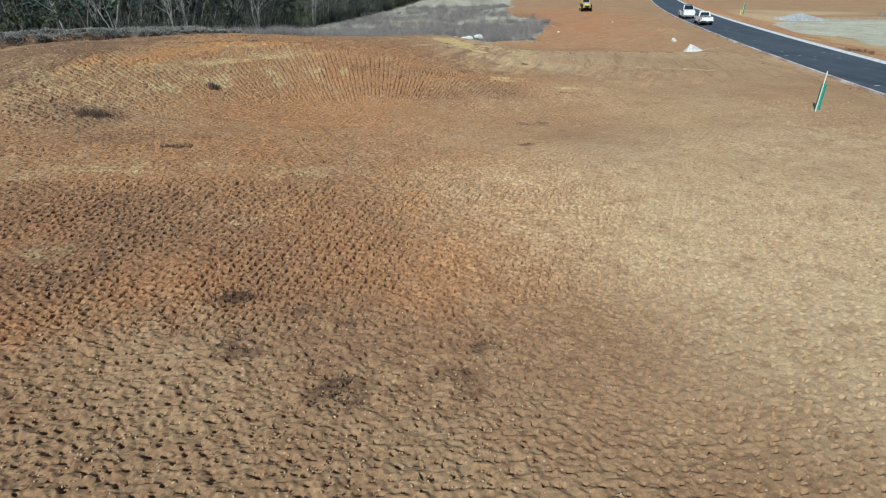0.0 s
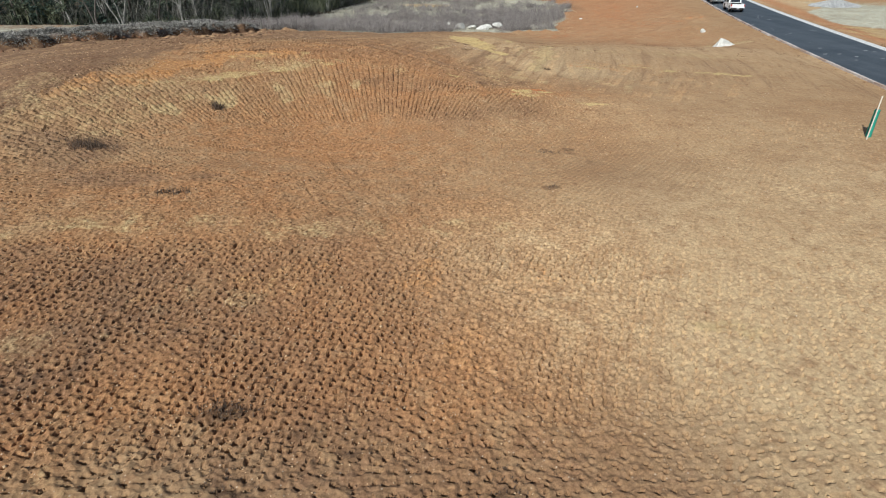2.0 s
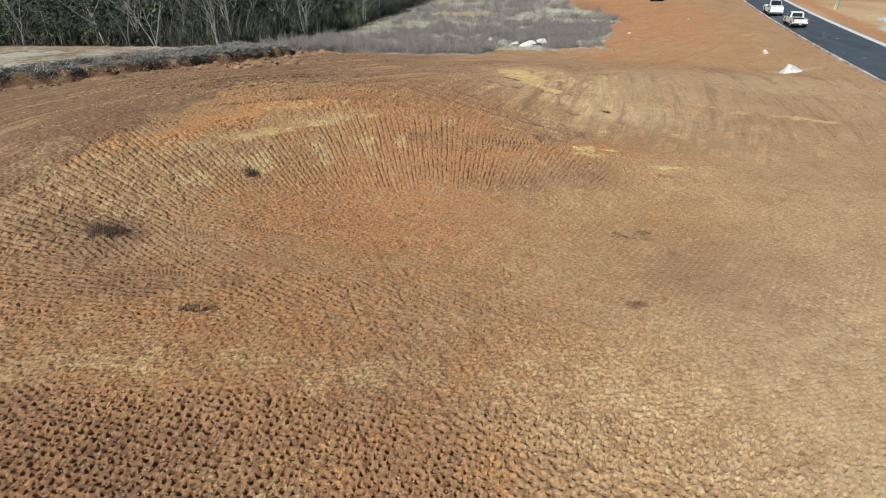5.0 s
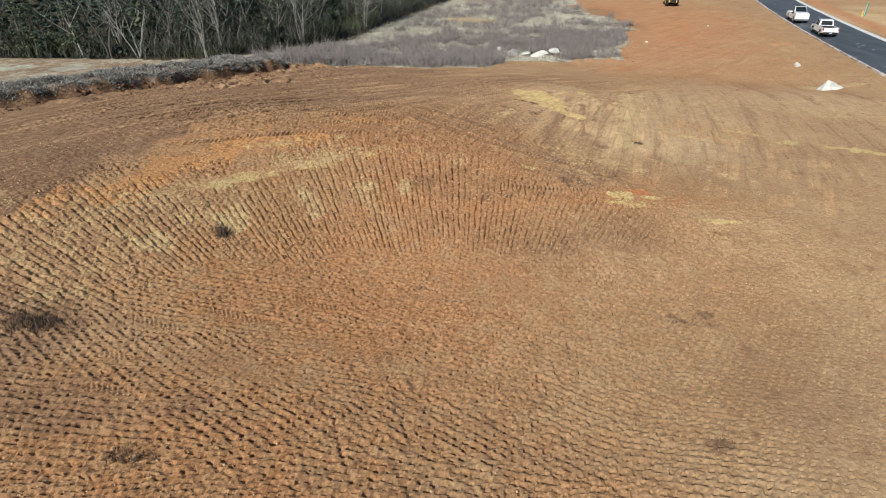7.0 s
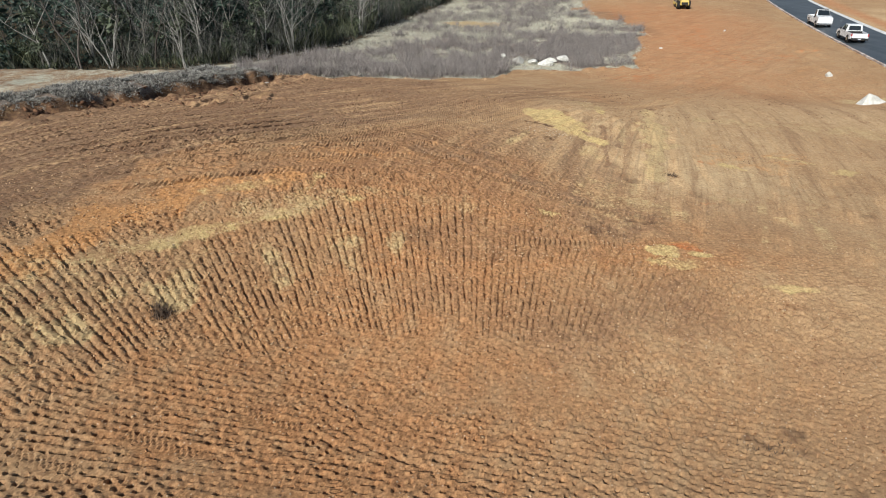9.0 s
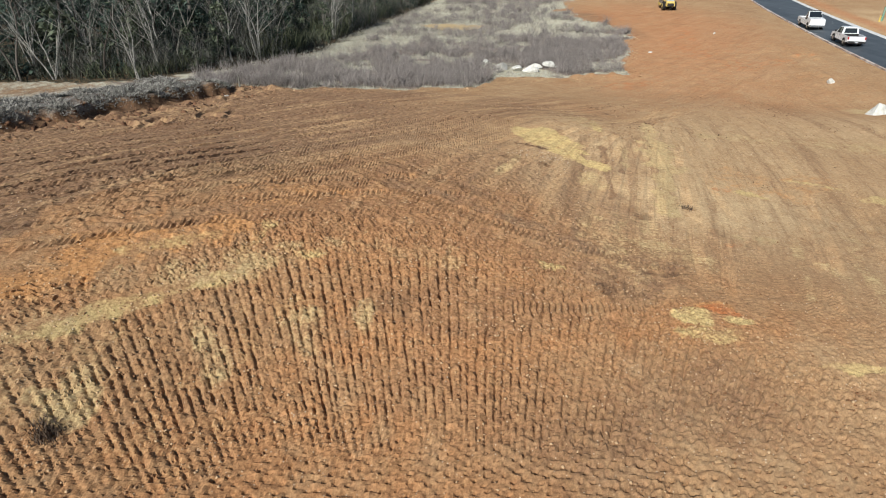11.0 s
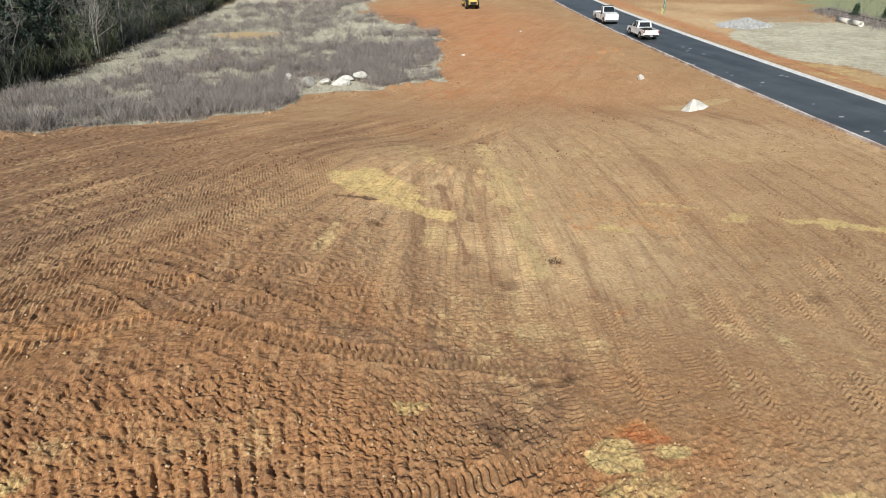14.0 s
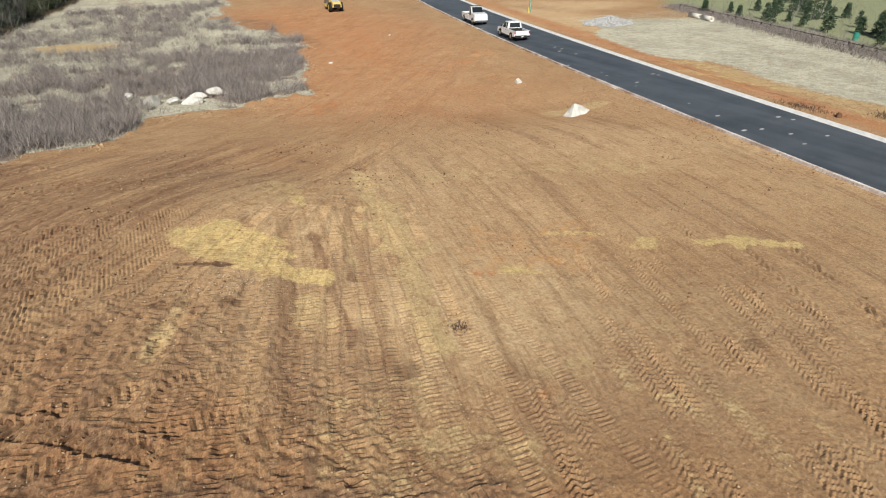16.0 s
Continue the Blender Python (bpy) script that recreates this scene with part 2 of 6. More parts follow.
# ---- plan of the ground ----
# broad hills and hollows: x, y, radius, height
HILLS = [
    (-17, 46, 13, 2.66), (18, 103, 22, -1.45), (-8, 36, 5, -1.40), (0, 64, 5, 1.23),
    (-8, 142, 22, -1.81), (22, 31, 13, 0.49), (46, 109, 13, 0.58), (-48, 63, 22, 0.55),
    (4, 32, 5, -0.52), (28, 80, 5, -0.88), (-48, 10, 22, 0.84), (-4, 48, 5, 0.91),
    (4, 52, 5, -0.40), (-8, 12, 5, -0.56), (4, 40, 5, 0.50), (-9, 101, 13, -1.01),
    (4, 20, 5, 0.36), (12, 56, 5, 0.44), (12, 136, 5, 0.72), (14, 85, 8, -0.87),
    (-24, 36, 5, 0.94), (-10, 66, 8, 0.39), (-8, 24, 5, 0.21), (-48, 39, 13, 0.88),
]
# smaller swells and dips
SWELLS = [
    (2.2, 44.8, 4, -0.40), (6.8, 35.6, 4, -0.74), (-16.2, 44.8, 4, 0.28), (-16.2, 31, 4, -0.58), (16, 54, 4, -0.37), (2.2, 12.6, 4, -0.32),
    (-20.8, 35.6, 4, 0.37), (-7, 21.8, 4, 0.19), (-2.4, 49.4, 4, -0.24), (11.4, 58.6, 4, -0.24), (-7, 54, 4, 0.23), (6.8, 26.4, 4, 0.38),
    (-2.4, 26.4, 4, -0.16), (6.8, 17.2, 4, -0.31), (-20.8, 26.4, 4, 0.15), (6.8, 40.2, 4, 0.18), (-2.4, 54, 4, 0.45), (-11.6, 44.8, 4, 0.34),
    (6.8, 54, 4, 0.32), (-7, 49.4, 4, -0.28), (11.4, 54, 4, -0.37), (16, 49.4, 4, 0.26),
]


def smooth(v, low, high):
    q = np.clip((v - low) / (high - low), 0, 1)
    return q * q * (3 - 2 * q)


def hashed(i, j, seed):
    h = (i.astype(np.int64) * 374761393 + j.astype(np.int64) * 668265263 + seed * 974634777) & 0x7FFFFFFF
    h = ((h ^ (h >> 13)) * 1274126177) & 0x7FFFFFFF
    return ((h ^ (h >> 16)) & 0xFFFF) / 65535.0


def patchy(x, y, size, seed):
    """Smooth random field, 0 to 1, with lumps of that size."""
    u, v = x / size, y / size
    i, j = np.floor(u), np.floor(v)
    fu, fv = u - i, v - j
    fu, fv = fu * fu * (3 - 2 * fu), fv * fv * (3 - 2 * fv)
    a = hashed(i, j, seed) * (1 - fu) + hashed(i + 1, j, seed) * fu
    b = hashed(i, j + 1, seed) * (1 - fu) + hashed(i + 1, j + 1, seed) * fu
    return a * (1 - fv) + b * fv


def road_middle(y):
    return 39.61 + 0.1583 * (y - 80) + 0.000531 * (y - 80) ** 2


def road_slope(y):
    return 0.1583 + 0.001062 * (y - 80)


def road_offset(x, y):
    """Metres to the right of the road's middle line."""
    yc = np.clip(y, -60, 210)
    s = road_slope(yc)
    return (x - road_middle(yc) - s * (y - yc)) / np.sqrt(1 + s * s)


def road_height(offset):
    """The road falls to its left side."""
    return -0.30 + 0.055 * np.clip(offset, -5, 5)


def polyline_x(y, pts):
    return np.interp(y, [p[1] for p in pts], [p[0] for p in pts])


BANK = [(-80, 22), (-60, 36), (-36.5, 54), (-29.8, 62), (-26.3, 69), (-23, 75)]          # foot of the cut bank, west
WOODS = [(-95, 66), (-60, 74), (-43, 77), (-33, 80), (-27.5, 88), (-23, 101), (-18, 140), (-9, 175), (0, 230)]
BRUSH_SOUTH = [(-26, 77.5), (-24, 78), (-17, 78.4), (-9, 80.6), (-3, 83.4), (-0.8, 90.6), (3.5, 92.0), (12.5, 96.0)]
BRUSH_EAST = [(12.5, 96), (15, 103), (19.5, 120), (19, 127), (13.5, 136), (13, 150), (18, 166), (24, 230)]


def bank_side(x, y):
    """Metres beyond the foot of the cut bank."""
    return (polyline_x(y, BANK) - x) * 0.80 + 1.6 * (patchy(x, y, 2.3, 66) - .5) + .8 * (patchy(x, y, .8, 67) - .5)


def woods_side(x, y):
    """Metres inside the edge of the woods."""
    south = y - np.interp(x, [p[0] for p in WOODS[:4]], [p[1] for p in WOODS[:4]])
    east = polyline_x(y, WOODS) - x
    return np.where(y < 80, np.minimum(south, -30 - x), np.minimum(east, south + 40))


def brush_side(x, y):
    """Metres inside the brushy field."""
    south = y - np.interp(x, [p[0] for p in BRUSH_SOUTH], [p[1] for p in BRUSH_SOUTH])
    east = polyline_x(y, BRUSH_EAST) - x
    return np.minimum(south, east) + 2.8 * (patchy(x, y, 3.1, 64) - .5) + 1.5 * (patchy(x, y, 1.2, 65) - .5)


def fence_line(y):
    return 68.8 + .32 * (y - 79)


def brush_weight(x, y):
    """How thick the brush stands, 0 to 1."""
    inside = smooth(brush_side(x, y), 0.0, 0.8) * (1 - smooth(woods_side(x, y), -1, 1))
    clump = smooth(patchy(x, y, 5.0, 71) * .45 + patchy(x, y, 1.9, 72) * .35 + patchy(x, y, .8, 68) * .20, 0.33, 0.60)
    # thick in front, thinning to open grass towards the woods and the far end
    thick = 1 - .72 * smooth(y - .30 * x, 106, 122)
    west = smooth(woods_side(x, y), -5.0, -2.0) * smooth(y, 87, 97)
    rocks = 1 - np.exp(-(((x - 2.2) / 4.3) ** 4 + ((y - 94.8) / 3.7) ** 4))
    front = np.exp(-((x + 5.0) / 5.0) ** 2 - ((brush_side(x, y) - .9) / 1.7) ** 2)
    return inside * rocks * (0.10 + 0.90 * clump) * thick * (1 - .9 * west) * (1 - .88 * front) * (1 - ochre_patch(x, y))


def ochre_patch(x, y):
    """Bare yellow soil among the brush."""
    return smooth(np.exp(-(((x + 7.0) / 6.2) ** 2 + ((y - 132.0) / 4.8) ** 2)) + .35 * (patchy(x, y, 1.5, 67) - .5), .35, .60)


def ledge(x, y):
    """A washed ledge of yellow soil along the edge of the pale field."""
    d = road_offset(x, y)
    return np.exp(-((d - 9.4 - .8 * (patchy(x, y, 2.5, 60) - .5)) / (2.2 - .05 * np.clip(y - 62, 0, 24))) ** 4) * smooth(y, 56, 62) * (1 - smooth(y, 80, 86))


def hill_height(x, y):
    x, y = np.asarray(x, float), np.asarray(y, float)
    z = np.zeros(np.broadcast(x, y).shape)
    for hx, hy, r, h in HILLS + SWELLS:
        z = z + h * np.exp(-((x - hx) ** 2 + (y - hy) ** 2) / (2 * r * r))
    d = road_offset(x, y)
    z = z + (road_height(d) - 0.10 - z) * (1 - smooth(np.abs(d), 4.0, 9.0))
    b = bank_side(x, y)
    near = smooth(77.5 - y, 0, 3) * smooth(x + 75, 0, 12)
    z = z + near * (0.85 * smooth(b, -0.15, 0.75) + 0.25 * smooth(b, 0.75, 2.5) - 0.55 * smooth(b, 3.0, 7.0))
    z = z - near * 0.30 * np.exp(-((b + 0.5) / 0.7) ** 2)
    return z


def ground_at(x, y):
    return float(hill_height(x, y))


def pad_marks(u, v, across, along, wide, long, seed, shift=0.5, raised=0.13):
    """Pits that the feet of a padfoot roller leave, in staggered rows: a deep heel, a crack to each side, a raised pillow behind."""
    j = np.floor(v / along)
    uu = u + (np.mod(j, 2) * shift + 0.22 * shift * hashed(j, j * 0, seed + 5)) * across
    i = np.floor(uu / across)
    du = uu - (i + 0.5 + 0.16 * (hashed(i, j, seed) - 0.5)) * across
    dv = v - (j + 0.5 + 0.18 * (hashed(i, j, seed + 1) - 0.5)) * along
    du, dv = du + 0.9 * wide * (patchy(u, v, 0.09, seed + 6) - .5), dv + 0.9 * long * (patchy(u, v, 0.11, seed + 7) - .5)
    deep = 0.30 + 0.95 * hashed(i, j, seed + 2)
    heel = 1 - smooth(np.sqrt((du / wide) ** 2 + (dv / long) ** 2), 0.45, 1.35)
    crack = np.exp(-(du / (0.42 * across)) ** 4 - ((dv - 0.35 * long) / (0.03 + 0.25 * long)) ** 2) * hashed(i, j, seed + 3)
    pillow = np.exp(-(du / (0.40 * across)) ** 2 - ((dv + 0.42 * along) / (0.30 * along)) ** 2)
    return raised * (pillow - 0.8 * crack) - deep * heel


def tread(d, s, gauge, shoe, pitch, lean, seed):
    """Two tracks of a crawler along a line: bars across each track. d: metres aside, s: metres along."""
    side = np.abs(np.abs(d) - gauge / 2)
    inside = 1 - smooth(side, shoe * 0.5 - 0.05, shoe * 0.5 + 0.04)
    phase = (s + lean * np.abs(d)) / pitch
    bars = np.abs(np.mod(phase, 1) - 0.5) * 2
    edge = np.exp(-((side - shoe * 0.5 - 0.06) / 0.06) ** 2) * patchy(d * 0 + s, d * 6, .5, seed + 3)
    worn = 0.2 + 1.1 * patchy(s, d, .45, seed)
    return inside * (0.052 * (smooth(bars, 0.25, 0.75) - 0.75) * worn - 0.016) + 0.032 * edge * worn


# tracks that run north (x at y=50, slope, bend, from, to) and tracks that run east (y at x=-10, slope, bend, from, to)
NORTH_TRACKS = [
    (-5.2, 0.46, 0.010, 47, 72), (-3.9, 0.43, 0.010, 46, 76), (-2.4, 0.39, 0.009, 45, 78), (-1.2, 0.36, 0.008, 44, 80), (0.2, 0.33, 0.006, 45, 84), (1.6, 0.29, 0.006, 43, 84),
    (2.9, 0.26, 0.004, 42, 88), (4.1, 0.24, 0.003, 43, 80), (5.4, 0.22, 0.002, 41, 90), (7.6, 0.10, 0.000, 43, 66), (10.4, 0.02, 0.000, 54, 74), (12.4, -0.05, -0.002, 54, 74),
    (14.8, 0.00, -0.004, 55, 70), (17.5, -0.08, 0.003, 53, 76),
]
EAST_TRACKS = [
    (47.6, 1.30, 0.0, -11, 1), (49.2, 1.30, 0.0, -12, 2), (51.0, 1.28, 0.0, -14, 2), (52.4, 1.26, 0.0, -15, 4), (54.2, 1.25, 0.0, -17, 4), (55.6, 1.22, 0.0, -19, 4),
    (57.4, 1.18, 0.0, -21, 5), (59.2, 1.14, 0.0, -23, 5), (60.8, 1.10, 0.0, -24, 5), (62.6, 1.02, 0.0, -26, 6), (64.2, 0.80, 0.0, -27, 8), (66.0, 0.55, 0.0, -26, 12), (68.4, 0.40, 0.0, -24, 14),
    (71.0, 0.30, 0.0, -22, 16), (46.4, 0.42, -.012, -19, 1), (48.2, 0.40, -.012, -20, 2),
]

# wheel tracks with lugs (x at y=47, slope, from, to) and curls where a crawler turned (x, y, radius, from, to in degrees)
WHEEL_TRACKS = [
    (9.4, 0.36, 41.5, 55), (10.1, 0.33, 41.5, 53), (10.7, 0.36, 41.5, 57), (11.6, 0.36, 41.5, 54), (12.7, 0.38, 41, 57), (13.4, 0.39, 41, 55), (14.1, 0.40, 42, 56), (14.9, 0.42, 42, 53),
    (15.6, 0.44, 41, 57), (16.5, 0.45, 41, 54), (17.3, 0.46, 42, 56), (19.2, 0.50, 42, 58), (20.0, 0.50, 42, 58), (22.5, 0.45, 44, 60), (6.6, 0.34, 43, 50), (7.4, 0.34, 43, 51),
]
CURLS = [(-22.9, 61.4, 1.3, -60, 100), (-21.6, 62.4, 1.5, 120, 290), (-20.4, 63.2, 1.4, -40, 120), (-19.0, 64.8, 2.0, 100, 230), (-24.5, 60.0, 1.6, -20, 120), (-17.6, 65.6, 1.8, 150, 280)]


# where the brown tracked ground begins, west of the rim
RIM_Y, RIM_X = (20, 30, 36.5, 40, 44.6, 51.2, 55, 58, 62, 80), (-25, -21.5, -19.2, -18.4, -17.2, -14.2, -9.0, -3.5, 0, 6)
# smooth strips of yellow and orange clay along the crest, and short treads on the floor: x, y, x, y (and half width)
CREST_LANES = [
    (-14.6, 39.1, -12.6, 40.9, .36), (-12.6, 40.9, -10.6, 42.4, .30), (-15.5, 40.8, -14.2, 42.3, .32), (-14.2, 42.3, -11.6, 44.0, .30), (-18.2, 37.4, -16.3, 40.6, .42),
    (-16.4, 42.6, -14.6, 44.6, .40), (-14.6, 44.6, -12.4, 45.9, .30), (-16.3, 37.6, -14.6, 39.1, .30), (-17.6, 39.6, -16.4, 42.6, .45),
]
FURROWS = [
    (-6.8, 38.6, -6.3, 37.0, .10), (-7.5, 32.3, -6.4, 26.7, .03), (-6.4, 26.7, -5.7, 25.1, .06), (-5.8, 32.4, -4.8, 27.4, .03), (-4.8, 27.4, -4.3, 26.2, .055),
    (-7.3, 35.6, -6.2, 35.0, .08), (-6.2, 35.0, -5.5, 34.2, .05), (2.2, 35.1, 2.1, 33.3, .06), (-7.4, 32.4, -5.2, 31.9, .08), (-5.2, 31.9, -2.2, 30.9, .08),
    (-15.1, 31.4, -12.0, 31.4, .04), (-5.6, 41.0, -5.4, 40.0, .08), (-2.0, 40.8, -1.9, 39.6, .06), (-9.5, 20.7, -9.2, 18.8, .04), (-3.2, 20.6, -3.9, 18.2, .04),
]
# one crawler that crossed the ruts: stretches of its two tracks
CROSSING = [
    (-7.8, 52.8, -5.4, 51.1), (-5.4, 51.1, -2.0, 49.2), (-8.4, 51.2, -6.1, 49.0), (-6.1, 49.0, -2.7, 47.3), (-2.7, 47.3, 1.1, 46.6), (1.1, 46.6, 4.6, 45.9), (-1.8, 42.2, 2.2, 42.8),
]
FLOOR_TREADS = [
    (-14.4, 30.6, -12.3, 30.3), (-14.2, 28.7, -12.9, 28.5), (-14.0, 27.2, -12.0, 26.9), (-6.4, 31.2, -5.4, 28.4), (-9.6, 33.0, -7.6, 32.5), (-12.2, 31.6, -9.8, 31.2),
]


def stroke_distance(x, y, x0, y0, x1, y1):
    """Metres to the straight line between two points."""
    dx, dy = x1 - x0, y1 - y0
    t = np.clip(((x - x0) * dx + (y - y0) * dy) / (dx * dx + dy * dy), 0, 1)
    return np.hypot(x - x0 - t * dx, y - y0 - t * dy)


def lugs(d, s, seed):
    """One wheel's track: slanting lugs each side of its middle, and crumbs squeezed out along it."""
    inside = 1 - smooth(np.abs(d), .21, .29)
    phase = (s + .7 * np.abs(d) + .09 * (d > 0)) / .21
    bars = np.abs(np.mod(phase, 1) - .5) * 2
    worn = (.05 + 1.3 * smooth(patchy(s, d * 0 + seed, 1.6, seed + 2), .3, .75)) * (.3 + .9 * patchy(s, d, .35, seed)) * (.45 + .55 * (seed % 3) / 2)
    rim = np.exp(-((np.abs(d) - .31) / .06) ** 2) * (patchy(s, d * 3, .18, seed + 1) - .2)
    return worn * (inside * (.055 * (smooth(bars, .3, .7) - .8)) + .075 * rim)


def ways_of_travel(x, y):
    """Metres across the two fans of ruts: one runs north to the far slope, one curls round the west rim."""
    north = x - .12 * (y - 50) + 1.2 * np.log1p(np.exp(-(np.clip(y, 20, 120) - 54) / 5.0))
    return north, (y - 1.15 * (x + 10) + .022 * np.clip(-x - 12, 0, 20) ** 2 * np.sign(-x - 12)) * .656


def eastward_part(x, y):
    return smooth(y - 53.5 - 1.1 * (x + 5), -4, 4)


def relief(x, y):
    """Fine relief of the worked soil: roller pits, crawler tracks, clods."""
    bx, by = x + 3.0, y - 27.0
    radius, angle = np.hypot(bx, by), np.arctan2(bx, by)
    warp = (patchy(x, y, 6.0, 3) - 0.5) * 1.6
    z = 0.02 * (patchy(x, y, 0.07, 10) - 0.5) * (1 - .5 * smooth(x, 3, 9)) + 0.05 * (patchy(x, y, 1.7, 11) - 0.5) + 0.03 * (patchy(x, y, 0.55, 12) - 0.5) + (0.04 * (patchy(x, y, 0.21, 13) - 0.5) + 0.03 * (patchy(x, y, 0.11, 19) - 0.5)) * (1 - .65 * smooth(x, 3, 9))
    z = z * (1 - .55 * smooth(y, 47, 52) * smooth(x + .3 * (y - 50), -6, 2))
    # zones
    lower = np.interp(x, (-22, -19, -16, -13, -9, -3, 2, 6), (25, 26.5, 30, 34.5, 36.6, 37.2, 37.4, 38))
    upper = np.interp(x, (-22, -19, -14.4, -12.8, -10.6, -5.6, -1.4, 1.2, 6), (31, 37, 39.4, 40.8, 42.7, 44.4, 44.0, 43.0, 40.5))
    jag = 1.6 * (patchy(x, y, 2.0, 5) - .5)
    slope_ring = smooth(y + jag, lower - .8, lower + .8) * (1 - smooth(y + jag, upper - .5, upper + .7)) * (1 - smooth(x, 5.0, 11.0)) * smooth(x, -22.5, -20.5)
    crest = smooth(y + jag, upper, upper + 1.0) * (x < 9)
    field = (1 - smooth(y + 2.0 * (patchy(x, y, 5, 6) - .5), 43.0, 46.0)) * (1 - slope_ring) * (1 - .85 * crest) * (1 - smooth(y, 36.5, 39.5) * smooth(x, -1, 3))
    strong = 0.70 + 0.60 * patchy(x, y, 4.5, 7)
    east = 1 - 0.70 * smooth(x, 2.0, 10.0)
    floor = smooth(y + 1.2 * (patchy(x, y, 4, 8) - .5), 21.0, 22.0)
    # each pass of the roller leaves its own rows
    def one_pass(turned, bend, across, along, wide, long, seed, shift=.5, raised=.13):
        c, q = math.cos(radians(turned)), math.sin(radians(turned))
        u, v = x * c + y * q, -x * q + y * c
        return pad_marks(u + bend * np.sin(v / 6.0) + warp * .35, v + warp * .25, across, along, wide, long, seed, shift, raised)
    clumpy = .55 + .8 * patchy(x, y, 1.3, 25)
    close = 1 - smooth(y + 1.2 * (patchy(x, y, 2.0, 26) - .5) - .10 * np.clip(x + 4, -6, 8), 12.6, 13.4)
    pale_band = smooth(y + .8 * (patchy(x, y, 1.5, 27) - .5), 20.5, 21.2) * (1 - smooth(y + 1.6 * (patchy(x, y, 2.5, 28) - .5), 23.4, 25.4))
    near_pits = np.minimum(one_pass(4, .35, .34, .31, .052, .044, 21), .8 * one_pass(-27, .3, .44, .40, .045, .042, 24))
    columns = np.minimum(one_pass(-10, 1.0, .27, .21, .042, .072, 27, .15, .0), .8 * one_pass(33, .3, .37, .33, .040, .042, 28, .5, .0))
    columns = np.where(patchy(x, y, 2.6, 23) > .64, one_pass(-34, .8, .26, .24, .042, .062, 22, .3, .05), columns)
    fine = one_pass(12, .5, .21, .19, .036, .034, 29)
    # the rows of the hollow's floor swing round its east side
    swing = .16 * (np.sqrt((x + 9) ** 2 + 9) + x + 9) / 2
    rows = pad_marks(x + warp * .3, y + swing + warp * .2, .27, .25, .052, .044, 31)
    rows = np.where(patchy(x, y, 2.2, 32) > .62, one_pass(-32, .4, .29, .26, .048, .048, 34), rows)
    pits = near_pits * close * .25 + columns * (1 - close) * (1 - pale_band) * (1 - floor) * .205 + fine * pale_band * .14 + rows * floor * (1 - pale_band) * .22
    z = z + field * (1 - .8 * smooth(x, 0, 6)) * (.055 * (patchy(x, y, .10, 51) - .5) + .045 * (patchy(x, y, .19, 52) - .5)) * (y < 40)
    z = z + field * strong * east * clumpy * pits * smooth(y, 4.5, 7.0) * (1 - smooth(-x - .5 * np.maximum(y - 24, 0), 17.5, 21.5))
    # straight broken slits up the slope, crumbled ridges between them
    turns = angle * 15.0 / .29
    line = np.round(turns)
    drift = .30 * (patchy(line * 9.1, radius, .9, 46) - .5)
    groove = np.abs(np.mod(turns + drift, 1) - .5) * 2
    broken = smooth(patchy(line * 5.7, radius, .17, 47), .25, .62)
    slits = smooth(groove, .40, .97) * (.25 + .75 * broken)
    column = np.floor(turns + drift)
    lengths = radius / .15 + 3 * hashed(column, column * 0, 35) + .5 * (patchy(x, y, .3, 34) - .5)
    block = np.floor(lengths)
    gaps = smooth(np.abs(np.mod(lengths, 1) - .5) * 2, .62, .96)
    top = hashed(column, block, 33)
    crumbs = .06 * (patchy(x, y, .075, 48) - .5) + .05 * (patchy(x, y, .15, 49) - .5)
    heaped = .075 * (top - .5) * (1 - .6 * slits) - .06 * gaps * hashed(column, block, 32) - .115 * slits * (.35 + .9 * patchy(x, y, 1.4, 17))
    z = z + slope_ring * (crumbs + heaped)
    # short bars over the crest above it
    over = smooth(y + jag, upper - .3, upper + .8) * (1 - smooth(y + jag, upper + 1.4, upper + 3.0)) * (1 - smooth(x, 2.0, 6.0)) * smooth(x, -24, -20) * (y < 52)
    bars = pad_marks(angle * 15.0 + radius * .35, radius, .25, .28, .034, .095, 41, .5)
    bars = np.minimum(bars, pad_marks(angle * 15.0 - radius * .5, radius, .36, .40, .038, .11, 43, .5) * .8)
    z = z + over * (.13 * bars * (.2 + 1.1 * patchy(x, y, 1.5, 42)) + crumbs + heaped * .55 * patchy(x, y, 1.1, 31))
    # open cracks east of the slope
    cracks = smooth(np.abs(patchy(x, y, .55, 36) - .5), .06, .0) * smooth(patchy(x, y, 1.1, 37), .42, .62)
    z = z - .05 * cracks * smooth(x, -3, 1) * (1 - smooth(x, 9, 12)) * smooth(y, 33, 35) * (1 - smooth(y, 41, 43))
    z = z + (.045 * (patchy(x, y, .12, 38) - .5) + .035 * (patchy(x * .5, y, .07, 29) - .5)) * smooth(x, -2, 1) * (1 - smooth(x, 10, 13)) * smooth(y, 33, 36) * (1 - smooth(y, 42, 44))
    # narrow furrows
    for x0, y0, x1, y1, deep in FURROWS:
        d = stroke_distance(x + .12 * (patchy(x, y, .7, 44) - .5), y + .12 * (patchy(x, y, .7, 43) - .5), x0, y0, x1, y1)
        z = z - deep * np.exp(-(d / .05) ** 2) * (.25 + .95 * patchy(x, y, .35, 45))
